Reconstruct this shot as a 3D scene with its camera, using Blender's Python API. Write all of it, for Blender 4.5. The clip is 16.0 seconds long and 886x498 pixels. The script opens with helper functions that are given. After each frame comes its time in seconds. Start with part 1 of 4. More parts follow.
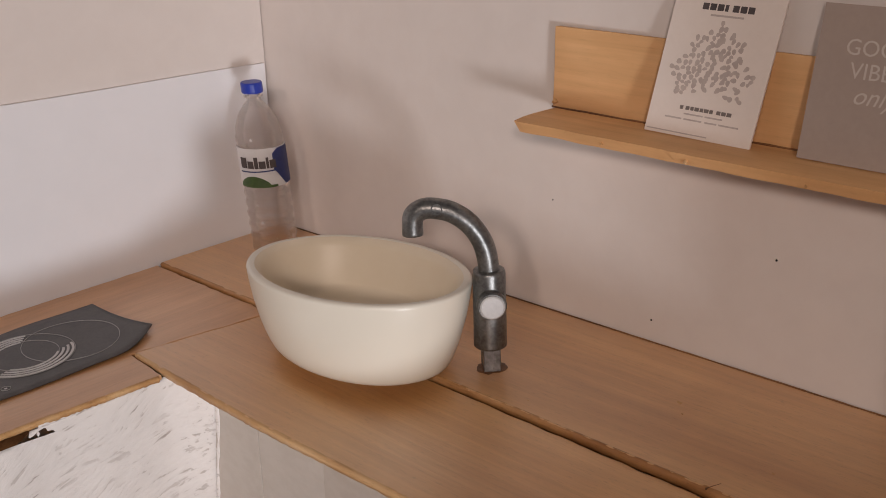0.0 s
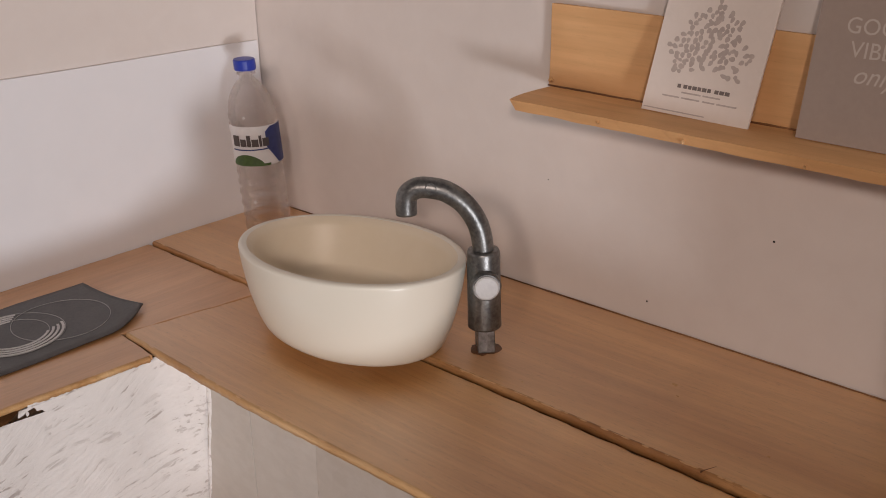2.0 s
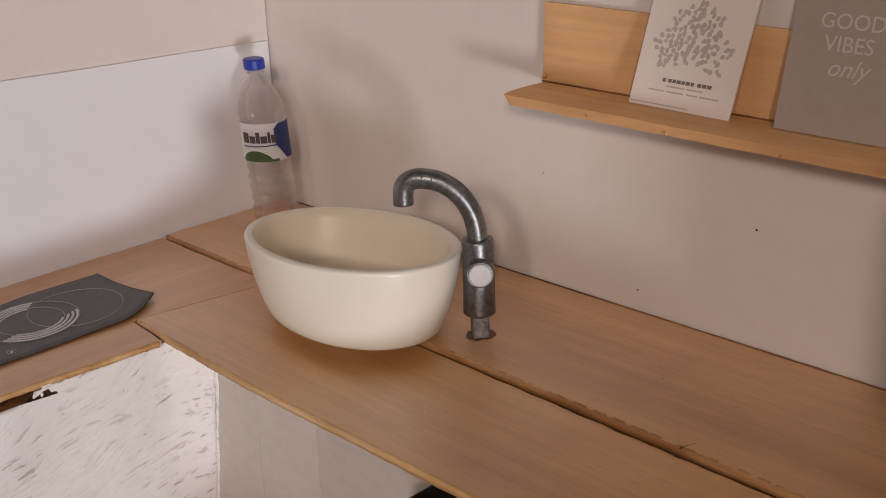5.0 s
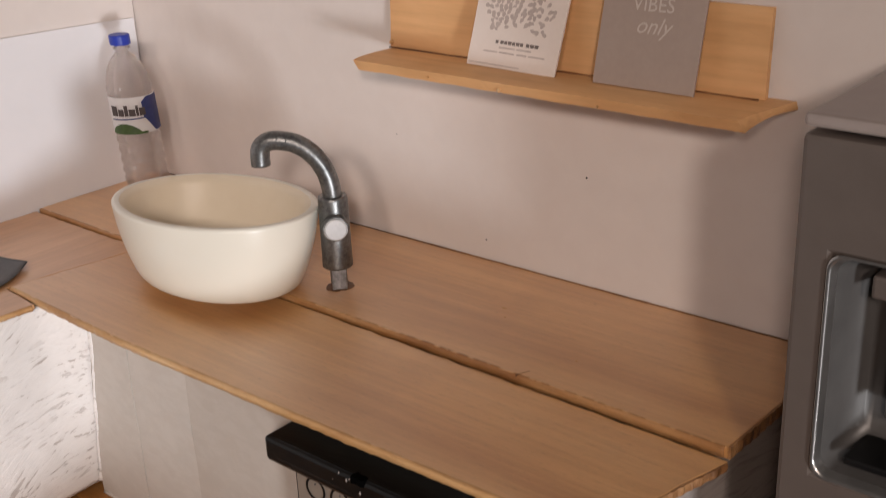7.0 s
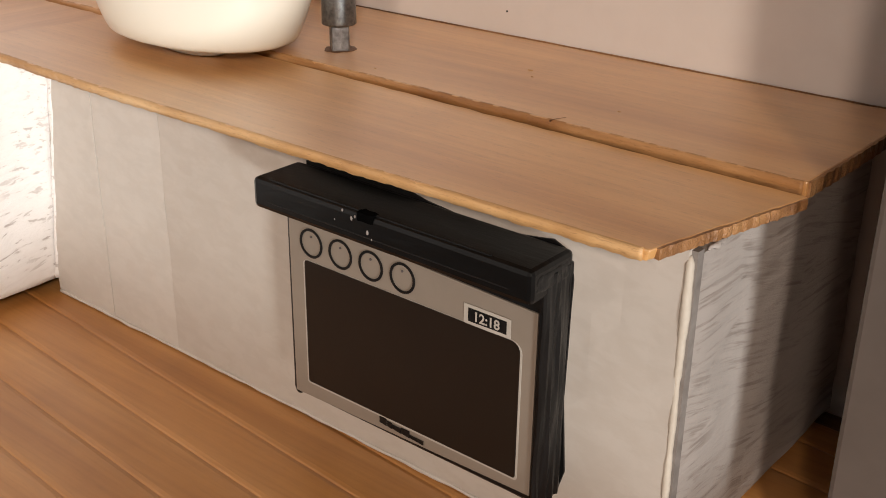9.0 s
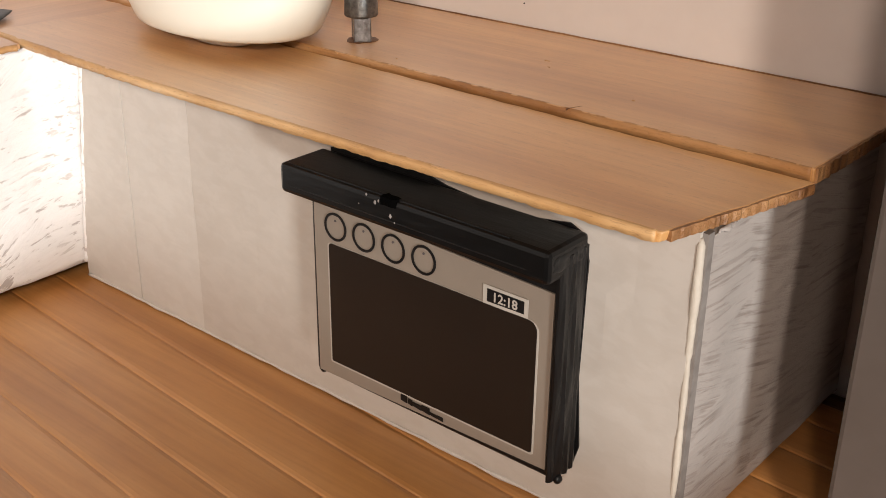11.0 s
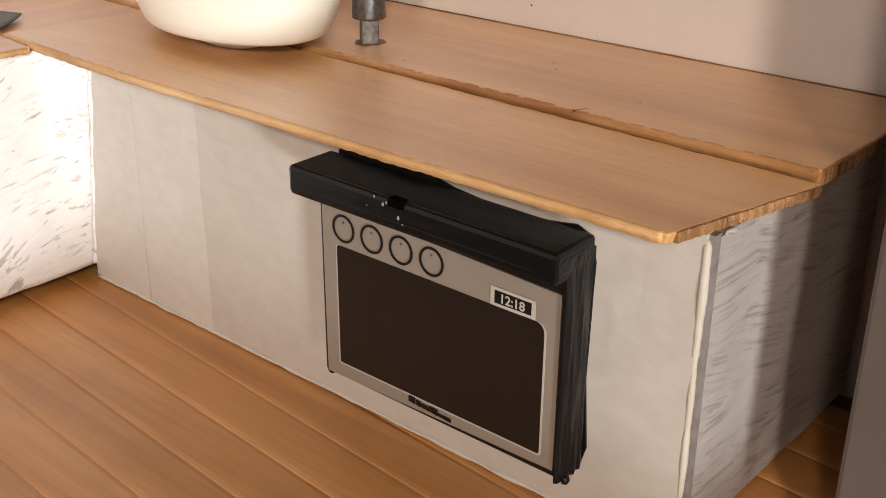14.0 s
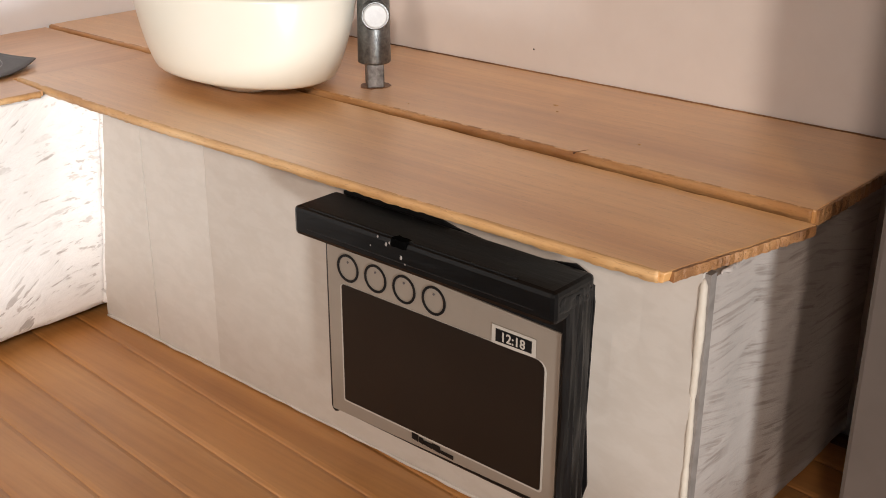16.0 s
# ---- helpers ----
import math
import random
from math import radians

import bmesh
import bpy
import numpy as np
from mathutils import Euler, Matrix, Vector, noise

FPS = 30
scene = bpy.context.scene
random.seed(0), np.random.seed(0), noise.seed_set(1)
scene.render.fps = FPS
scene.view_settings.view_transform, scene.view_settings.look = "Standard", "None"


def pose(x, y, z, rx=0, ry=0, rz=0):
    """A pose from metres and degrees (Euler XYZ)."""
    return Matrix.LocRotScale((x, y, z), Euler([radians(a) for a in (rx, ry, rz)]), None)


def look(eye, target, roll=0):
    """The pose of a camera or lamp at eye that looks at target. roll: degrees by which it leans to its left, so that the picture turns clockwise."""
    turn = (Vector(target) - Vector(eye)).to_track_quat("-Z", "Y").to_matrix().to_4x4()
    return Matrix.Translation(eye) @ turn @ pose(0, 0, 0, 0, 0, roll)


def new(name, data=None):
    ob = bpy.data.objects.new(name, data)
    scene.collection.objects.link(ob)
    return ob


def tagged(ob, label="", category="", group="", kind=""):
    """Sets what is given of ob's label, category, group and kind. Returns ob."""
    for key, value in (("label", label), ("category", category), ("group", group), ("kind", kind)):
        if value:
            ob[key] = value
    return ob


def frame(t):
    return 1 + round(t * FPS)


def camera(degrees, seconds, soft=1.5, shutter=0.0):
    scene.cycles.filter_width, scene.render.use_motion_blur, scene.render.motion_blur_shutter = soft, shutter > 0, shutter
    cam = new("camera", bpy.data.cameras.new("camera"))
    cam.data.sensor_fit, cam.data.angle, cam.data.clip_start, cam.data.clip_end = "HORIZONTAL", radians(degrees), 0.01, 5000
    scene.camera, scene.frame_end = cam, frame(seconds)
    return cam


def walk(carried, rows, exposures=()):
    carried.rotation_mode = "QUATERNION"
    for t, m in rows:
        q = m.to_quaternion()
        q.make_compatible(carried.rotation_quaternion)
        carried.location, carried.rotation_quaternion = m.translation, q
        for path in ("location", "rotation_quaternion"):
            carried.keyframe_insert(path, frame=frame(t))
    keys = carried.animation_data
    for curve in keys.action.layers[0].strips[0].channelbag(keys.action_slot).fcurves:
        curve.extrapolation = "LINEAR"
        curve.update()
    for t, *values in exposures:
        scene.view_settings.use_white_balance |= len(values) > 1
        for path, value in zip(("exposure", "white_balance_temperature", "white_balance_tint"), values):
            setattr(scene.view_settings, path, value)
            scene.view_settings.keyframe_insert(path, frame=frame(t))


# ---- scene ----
cam = camera(42.0, 16.0, soft=0.9, shutter=0.15)
PATH = [
    (0.0, -0.18216, -0.13996, 0.15810, 69.535, 1.933, -45.726),
    (0.5, -0.18124, -0.13735, 0.15714, 69.071, 1.595, -46.051),
    (1.0, -0.18109, -0.13818, 0.15747, 68.944, 1.607, -45.950),
    (1.5, -0.18040, -0.13850, 0.15793, 68.741, 1.668, -45.979),
    (2.0, -0.18030, -0.13859, 0.15721, 68.535, 1.645, -45.838),
    (2.5, -0.18168, -0.13759, 0.15710, 68.457, 1.434, -45.593),
    (3.0, -0.18221, -0.13570, 0.15657, 67.850, 1.257, -45.842),
    (3.5, -0.18249, -0.13711, 0.15658, 68.155, 1.470, -45.540),
    (6.0, -0.18448, -0.15434, 0.15687, 69.134, 2.171, -44.447),
    (6.2, -0.18666, -0.15409, 0.15853, 68.811, 1.984, -44.763),
    (6.5, -0.18131, -0.16227, 0.15664, 68.858, 1.858, -47.728),
    (6.8, -0.18473, -0.16852, 0.16172, 68.893, 2.421, -50.263),
    (7.0, -0.18842, -0.16905, 0.15629, 68.016, 2.285, -49.740),
    (7.2, -0.19301, -0.16636, 0.14565, 67.387, 1.610, -50.320),
    (7.5, -0.19670, -0.17076, 0.13325, 67.673, 0.280, -50.325),
    (7.7, -0.19604, -0.16853, 0.12350, 67.515, -0.216, -51.015),
    (8.0, -0.19497, -0.16513, 0.12128, 69.001, -0.583, -51.963),
    (8.5, -0.19917, -0.16524, 0.12196, 69.568, -0.542, -50.763),
    (8.8, -0.19508, -0.16655, 0.11891, 66.615, 0.407, -49.483),
    (9.0, -0.18461, -0.15227, 0.11163, 65.719, -0.686, -50.484),
    (9.5, -0.18223, -0.14932, 0.11076, 64.779, -0.588, -50.743),
    (10.0, -0.18639, -0.15125, 0.11192, 65.735, -0.819, -50.073),
    (10.2, -0.18881, -0.15333, 0.11291, 65.161, -0.693, -50.020),
    (12.3, -0.19090, -0.15627, 0.11305, 65.771, -0.532, -49.493),
    (12.5, -0.19017, -0.15586, 0.11268, 65.480, -0.373, -49.437),
    (13.0, -0.19085, -0.15700, 0.11349, 65.764, -0.395, -49.744),
    (13.5, -0.19093, -0.15720, 0.11387, 65.899, -0.304, -49.525),
    (14.0, -0.19081, -0.15600, 0.11346, 65.377, -0.407, -49.492),
    (14.5, -0.19005, -0.15601, 0.11228, 65.692, -0.303, -49.072),
    (15.0, -0.19035, -0.15586, 0.11315, 65.396, -0.289, -49.321),
    (15.5, -0.19190, -0.15789, 0.11441, 66.426, -0.278, -49.159),
    (16.0, -0.19230, -0.15892, 0.11468, 67.368, -0.185, -49.031),
]
EXPOSURES = [(0.0, -0.90, 6600, 15), (3.7, -0.90, 6600, 15), (6.3, -0.86, 6600, 15), (7.0, -0.56, 6500, 13), (7.5, -0.11, 6400, 9), (8.5, -0.12, 6400, 9), (9.0, -0.08, 6750, 9), (10.0, 0.07, 6700, 9), (15.0, 0.06, 6650, 9), (16.0, 0.0, 6550, 9)]
walk(cam, [(t, pose(x, y, z, rx, ry, rz)) for t, x, y, z, rx, ry, rz in PATH], EXPOSURES)

# ---- light: two broad lamps of the room in front of the open box, and the room's own dim light ----
world = bpy.data.worlds.new("room_light")
scene.world = world
world.use_nodes = True
world.node_tree.nodes["Background"].inputs["Color"].default_value = (1.0, 0.93, 0.88, 1)
world.node_tree.nodes["Background"].inputs["Strength"].default_value = 0.045


def area_lamp(name, eye, target, size, watts, colour):
    data = bpy.data.lights.new(name, "AREA")
    data.shape, data.size, data.energy, data.color = "DISK", size, watts, colour
    ob = new(name, data)
    ob.matrix_world = look(eye, target)
    return ob


AIM = Vector((-0.04, 0.0, 0.06))
for name, way, size, watts, colour in (
        ("low_window_light", (-0.46, -0.87, -0.125), 0.20, 12.6, (0.95, 0.98, 1.0)),
        ("room_lamp", (-0.73, -0.68, 0.40), 0.10, 7.2, (1.0, 0.86, 0.76)),
        ("room_lamp_far", (-0.874, -0.486, 0.42), 0.10, 4.0, (1.0, 0.82, 0.70))):
    area_lamp(name, AIM + 1.3 * Vector(way).normalized(), AIM, size, watts, colour)


# ---- materials ----
def nodes_of(name):
    m = bpy.data.materials.new(name)
    m.use_nodes = True
    return m, m.node_tree, m.node_tree.nodes["Principled BSDF"]


def link_noise(nt, scale, stretch=(1, 1, 1), turn=(0, 0, 0), detail=4.0, rough=0.55):
    tc = nt.nodes.new("ShaderNodeTexCoord")
    mp = nt.nodes.new("ShaderNodeMapping")
    mp.inputs["Scale"].default_value = stretch
    mp.inputs["Rotation"].default_value = [radians(a) for a in turn]
    nz = nt.nodes.new("ShaderNodeTexNoise")
    nz.inputs["Scale"].default_value = scale
    nz.inputs["Detail"].default_value = detail
    nz.inputs["Roughness"].default_value = rough
    nz.inputs["Distortion"].default_value = 0.35
    nt.links.new(tc.outputs["Object"], mp.inputs["Vector"])
    nt.links.new(mp.outputs["Vector"], nz.inputs["Vector"])
    return nz.outputs["Fac"]


def link_ramp(nt, fac, stops):
    rp = nt.nodes.new("ShaderNodeValToRGB")
    while len(rp.color_ramp.elements) < len(stops):
        rp.color_ramp.elements.new(0.5)
    for e, (p, c) in zip(rp.color_ramp.elements, stops):
        e.position, e.color = p, (*c, 1)
    nt.links.new(fac, rp.inputs["Fac"])
    return rp.outputs["Color"]


def link_mix(nt, fac, a, b, kind="MIX"):
    mx = nt.nodes.new("ShaderNodeMix")
    mx.data_type, mx.blend_type = "RGBA", kind
    for sock, v in ((mx.inputs[0], fac), (mx.inputs[6], a), (mx.inputs[7], b)):
        if isinstance(v, (int, float)):
            sock.default_value = v
        elif isinstance(v, tuple):
            sock.default_value = (*v, 1)
        else:
            nt.links.new(v, sock)
    return mx.outputs[2]


def link_bump(nt, bsdf, fac, distance, strength=1.0):
    bp = nt.nodes.new("ShaderNodeBump")
    bp.inputs["Distance"].default_value, bp.inputs["Strength"].default_value = distance, strength
    nt.links.new(fac, bp.inputs["Height"])
    nt.links.new(bp.outputs["Normal"], bsdf.inputs["Normal"])


def wood(name, dark, mid, light, along="Y", rough=0.45, per_piece=0.0, fine=900.0, relief=0.00008, coat=0.0, pores=0.28, flow=0.25, coat_ior=1.5):
    """Pale bare wood: long grain, soft stains and fine fibres."""
    m, nt, b = nodes_of(name)
    s = {"X": (0.04, 1, 1), "Y": (1, 0.04, 1), "Z": (1, 1, 0.04)}[along]
    grain = link_noise(nt, fine, s, detail=5)
    broad = link_noise(nt, 130, tuple(v if v < 1 else 1.0 for v in (flow if k < 1 else 1.0 for k in s)), detail=3)
    stain = link_noise(nt, 38, detail=3)
    c = link_ramp(nt, broad, [(0.3, dark), (0.5, mid), (0.72, light)])
    g = link_ramp(nt, grain, [(0.30, (0.78, 0.74, 0.70)), (0.6, (1, 1, 1))])
    c = link_mix(nt, 0.55, c, g, "MULTIPLY")
    st = link_ramp(nt, stain, [(0.35, (0.78, 0.72, 0.68)), (0.6, (1, 1, 1))])
    c = link_mix(nt, 0.5, c, st, "MULTIPLY")
    pore = link_noise(nt, fine * 3.6, tuple(0.12 if k < 1 else 1.0 for k in s), detail=3, rough=0.7)
    c = link_mix(nt, pores, c, link_ramp(nt, pore, [(0.31, (0.50, 0.42, 0.36)), (0.43, (1, 1, 1))]), "MULTIPLY")
    if per_piece:
        oi = nt.nodes.new("ShaderNodeObjectInfo")
        t = link_ramp(nt, oi.outputs["Random"], [(0.0, (1 - per_piece,) * 3), (1.0, (1, 1, 1))])
        c = link_mix(nt, 1.0, c, t, "MULTIPLY")
    nt.links.new(c, b.inputs["Base Color"])
    b.inputs["Roughness"].default_value = rough
    b.inputs["Coat Weight"].default_value, b.inputs["Coat Roughness"].default_value = coat, 0.36
    b.inputs["Coat IOR"].default_value = coat_ior
    link_bump(nt, b, grain, relief)
    return m


def plain(name, a, b2, rough, metal=0.0, scale=300.0, relief=0.00004, coat=0.0, stretch=(1, 1, 1), shine=0.5):
    """Two close tones mixed by noise at two sizes, with fine relief."""
    m, nt, b = nodes_of(name)
    n1, n2 = link_noise(nt, scale, stretch, detail=5), link_noise(nt, scale * 0.12, detail=3)
    c = link_ramp(nt, n1, [(0.3, a), (0.7, b2)])
    c = link_mix(nt, 0.5, c, link_ramp(nt, n2, [(0.3, a), (0.7, b2)]))
    nt.links.new(c, b.inputs["Base Color"])
    b.inputs["Roughness"].default_value, b.inputs["Metallic"].default_value = rough, metal
    b.inputs["Coat Weight"].default_value = coat
    b.inputs["Specular IOR Level"].default_value = shine
    link_bump(nt, b, n1, relief)
    return m


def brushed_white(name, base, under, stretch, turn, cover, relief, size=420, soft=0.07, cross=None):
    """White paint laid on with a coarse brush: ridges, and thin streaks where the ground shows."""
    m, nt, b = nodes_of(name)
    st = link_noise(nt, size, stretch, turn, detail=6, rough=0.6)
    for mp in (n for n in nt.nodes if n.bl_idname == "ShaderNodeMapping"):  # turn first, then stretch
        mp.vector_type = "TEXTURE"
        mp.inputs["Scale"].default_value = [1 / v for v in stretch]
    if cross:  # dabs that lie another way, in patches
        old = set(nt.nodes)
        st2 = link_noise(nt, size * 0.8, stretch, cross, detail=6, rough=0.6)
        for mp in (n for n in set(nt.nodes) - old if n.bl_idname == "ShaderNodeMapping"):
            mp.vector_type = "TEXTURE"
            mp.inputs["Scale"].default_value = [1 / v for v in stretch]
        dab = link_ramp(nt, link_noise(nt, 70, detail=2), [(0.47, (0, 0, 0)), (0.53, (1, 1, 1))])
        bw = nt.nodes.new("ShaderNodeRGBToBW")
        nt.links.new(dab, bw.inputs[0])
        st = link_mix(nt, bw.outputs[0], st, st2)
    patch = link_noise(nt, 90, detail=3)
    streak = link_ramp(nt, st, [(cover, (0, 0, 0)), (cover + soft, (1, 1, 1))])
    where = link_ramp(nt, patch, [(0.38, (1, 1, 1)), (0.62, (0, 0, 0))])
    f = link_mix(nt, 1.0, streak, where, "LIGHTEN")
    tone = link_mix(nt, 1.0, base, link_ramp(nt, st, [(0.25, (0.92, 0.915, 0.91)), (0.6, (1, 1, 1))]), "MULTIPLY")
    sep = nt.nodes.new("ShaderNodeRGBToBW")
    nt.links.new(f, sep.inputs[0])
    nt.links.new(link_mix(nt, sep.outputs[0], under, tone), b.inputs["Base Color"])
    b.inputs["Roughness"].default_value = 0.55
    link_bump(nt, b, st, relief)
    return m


COUNTER = wood("bare_counter_wood", (0.575, 0.274, 0.087), (0.685, 0.362, 0.127), (0.76, 0.432, 0.170), rough=0.42, coat=1.0, coat_ior=1.9, pores=0.4, relief=0.00012, flow=0.07)
EDGE = wood("sawn_wood_edge", (0.06, 0.026, 0.012), (0.19, 0.085, 0.035), (0.38, 0.20, 0.09), relief=0.0003)
FIBRE = wood("fibrous_plank_edge", (0.47, 0.245, 0.092), (0.62, 0.365, 0.16), (0.75, 0.50, 0.265), relief=0.0002, fine=1400, pores=0.6)
SAWN = wood("sawn_end_grain", (0.13, 0.055, 0.022), (0.32, 0.155, 0.062), (0.52, 0.29, 0.13), relief=0.0003, fine=1600, pores=0.8)
# Worn edge wood with the step's shade put into its brown.
WORN_SHADED = wood("worn_plank_edge_shaded", (0.30, 0.13, 0.045), (0.45, 0.225, 0.085), (0.60, 0.34, 0.15), relief=0.0002, fine=1400, pores=0.6)
EDGE2 = wood("cut_wood_edge", (0.30, 0.13, 0.05), (0.40, 0.19, 0.075), (0.47, 0.24, 0.10))
COUNTER_X = wood("bare_counter_wood_cross", (0.54, 0.265, 0.105), (0.62, 0.325, 0.14), (0.69, 0.39, 0.185), along="X", rough=0.4, coat=0.8, coat_ior=1.8)
SHELF = wood("shelf_wood", (0.69, 0.385, 0.170), (0.75, 0.435, 0.20), (0.80, 0.485, 0.235), rough=0.6, pores=0.12, fine=600)
FLOORWOOD = wood("varnished_floor_wood", (0.45, 0.190, 0.050), (0.54, 0.246, 0.072), (0.60, 0.292, 0.098), rough=0.45, per_piece=0.14, relief=0.00003, flow=0.03, coat=0.3, pores=0.15)
WALL = plain("matt_off_white_wall", (0.68, 0.618, 0.585), (0.73, 0.673, 0.64), 0.85, scale=160, relief=0.00002)
PAPER = plain("white_paper_sheet", (0.76, 0.76, 0.79), (0.80, 0.80, 0.83), 0.8, scale=120, relief=0.00002)
# One white paint in two tones; the paler one stands for stronger light.
PANEL = brushed_white("thin_white_paint", (0.495, 0.45, 0.405), (0.467, 0.418, 0.37), (1, 0.5, 1), (8, 0, 0), 0.31, 0.00007, 420, 0.25)
PANEL_LIT = brushed_white("thin_white_paint_lit", (0.55, 0.512, 0.47), (0.522, 0.48, 0.436), (1, 0.5, 1), (8, 0, 0), 0.31, 0.00006, 420, 0.25)
ROUGHWHITE = brushed_white("coarse_white_paint", (0.83, 0.815, 0.805), (0.46, 0.42, 0.40), (0.17, 1, 1), (0, -12, 0), 0.37, 0.0003, 950, 0.045, (0, -36, 0))
# White paint darkened in its base colour to carry the end's shade.
END_SHADED = brushed_white("coarse_white_paint_end_shaded", (0.39, 0.345, 0.318), (0.245, 0.205, 0.182), (0.05, 1, 1), (0, 16, 0), 0.37, 0.00022, 1300, 0.11, (0, 3, 0))
FILLER = plain("dried_paint_bead", (0.42, 0.365, 0.30), (0.54, 0.485, 0.415), 0.65, scale=500, relief=0.0002)
GREYGAP = plain("grey_board_edge", (0.15, 0.128, 0.115), (0.29, 0.26, 0.24), 0.7, scale=400)
CERAMIC = plain("cream_glazed_ceramic", (0.80, 0.775, 0.68), (0.84, 0.815, 0.725), 0.30, scale=40, relief=0.00001, coat=0.08)
# Same cream glaze, turned beige for the shade inside the bowl.
CERAMIC_SHADED = plain("cream_glaze_shaded_beige", (0.76, 0.67, 0.52), (0.82, 0.74, 0.60), 0.42, scale=140, relief=0.00001)
CHROME = plain("worn_silver_plastic", (0.075, 0.075, 0.075), (0.29, 0.29, 0.285), 0.36, metal=0.8, scale=1300, relief=0.00004)
STEMGREY = plain("chipped_grey_plastic", (0.07, 0.07, 0.075), (0.42, 0.42, 0.43), 0.35, metal=0.6, scale=900, relief=0.00015)
SILVER = plain("pale_silver_disc", (0.46, 0.46, 0.47), (0.58, 0.58, 0.58), 0.5, metal=0.2, scale=1500)
BLACK = plain("black_paint", (0.002, 0.002, 0.0024), (0.0075, 0.0072, 0.0072), 0.42, scale=500, relief=0.00005, shine=0.28)
DRIPBLACK = plain("streaked_black_paint", (0.0014, 0.0014, 0.0016), (0.0075, 0.0073, 0.0074), 0.30, scale=900, relief=0.00016, stretch=(1, 1, 0.12), shine=0.3)
HOODBLACK = plain("brushed_black_paint", (0.0012, 0.0012, 0.0014), (0.0050, 0.0048, 0.0048), 0.33, scale=700, relief=0.00008, stretch=(1, 0.2, 1), shine=0.26)
HOLLOWDARK = plain("matt_black_hollow_shade", (0.0008, 0.0008, 0.0008), (0.002, 0.002, 0.002), 0.95, scale=900, shine=0.02)
PLATE = plain("silver_printed_foil", (0.25, 0.207, 0.168), (0.28, 0.233, 0.19), 0.5, metal=0.25, scale=300)
PALEFOIL = plain("pale_foil", (0.37, 0.335, 0.29), (0.42, 0.38, 0.335), 0.5, scale=600)
OVENGLASS = plain("dark_brown_oven_glass", (0.0085, 0.0058, 0.0045), (0.0135, 0.0092, 0.007), 0.3, scale=60, relief=0.0, shine=0.35)
HOB = plain("dark_grey_printed_paper", (0.085, 0.085, 0.09), (0.13, 0.13, 0.135), 0.6, scale=1500)
CHALK = plain("pale_grey_print", (0.50, 0.50, 0.51), (0.66, 0.66, 0.67), 0.7, scale=900)
# Brown cast of the warm room's reflection is put into this base colour.
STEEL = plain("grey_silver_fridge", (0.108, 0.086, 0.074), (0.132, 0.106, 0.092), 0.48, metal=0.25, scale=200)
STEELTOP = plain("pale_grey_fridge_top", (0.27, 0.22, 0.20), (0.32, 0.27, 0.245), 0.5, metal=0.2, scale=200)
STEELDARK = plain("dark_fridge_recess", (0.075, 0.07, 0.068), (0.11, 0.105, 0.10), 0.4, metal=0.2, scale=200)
STEELBRIGHT = plain("bright_chrome_trim", (0.30, 0.285, 0.27), (0.42, 0.40, 0.385), 0.3, metal=0.9, scale=300)
CARD = plain("pale_poster_paper", (0.76, 0.675, 0.62), (0.80, 0.715, 0.66), 0.75, scale=800, relief=0.00001)
CARDGREY = plain("taupe_poster_paper", (0.375, 0.30, 0.262), (0.415, 0.335, 0.292), 0.75, scale=800, relief=0.00001)
INK = plain("dark_print", (0.06, 0.05, 0.05), (0.11, 0.09, 0.09), 0.8, scale=600)
INKMID = plain("grey_brown_print", (0.15, 0.125, 0.115), (0.24, 0.20, 0.185), 0.8, scale=600)
INKPALE = plain("faint_print", (0.42, 0.35, 0.32), (0.58, 0.50, 0.46), 0.8, scale=700)
CHALKFAINT = plain("faint_grey_print", (0.32, 0.32, 0.325), (0.44, 0.44, 0.445), 0.7, scale=1200)
INKWHITE = plain("white_print", (0.53, 0.47, 0.43), (0.62, 0.56, 0.52), 0.8, scale=900)
BLUE = plain("blue_plastic", (0.012, 0.03, 0.30), (0.02, 0.05, 0.42), 0.35, scale=600)
NAVY = plain("navy_print", (0.02, 0.03, 0.12), (0.035, 0.05, 0.20), 0.5, scale=900)
GREEN = plain("green_print", (0.015, 0.035, 0.012), (0.08, 0.15, 0.035), 0.5, scale=900)
LABELWHITE = plain("white_label_print", (0.66, 0.65, 0.66), (0.74, 0.73, 0.74), 0.45, scale=500)


def clear_plastic():
    """Thin clear plastic: mostly looked straight through, with bent light and gloss on top."""
    m, nt, b = nodes_of("clear_bottle_plastic")
    b.inputs["Base Color"].default_value = (0.95, 0.96, 0.97, 1)
    b.inputs["Transmission Weight"].default_value = 1.0
    b.inputs["Roughness"].default_value, b.inputs["IOR"].default_value = 0.02, 1.45
    link_bump(nt, b, link_noise(nt, 260, (1, 1, 2.2)), 0.0004)
    tr = nt.nodes.new("ShaderNodeBsdfTransparent")
    tr.inputs["Color"].default_value = (0.965, 0.95, 0.94, 1)
    mx = nt.nodes.new("ShaderNodeMixShader")
    mx.inputs[0].default_value = 0.3
    nt.links.new(tr.outputs[0], mx.inputs[1])
    nt.links.new(b.outputs[0], mx.inputs[2])
    nt.links.new(mx.outputs[0], nt.nodes["Material Output"].inputs["Surface"])
    return m


PLASTIC = clear_plastic()


# ---- mesh helpers ----
def thing(name, base, label, category, kind="", group=""):
    ob = new(name)
    ob.empty_display_size = 0.005
    ob.location = base
    return tagged(ob, label, category, group, kind)


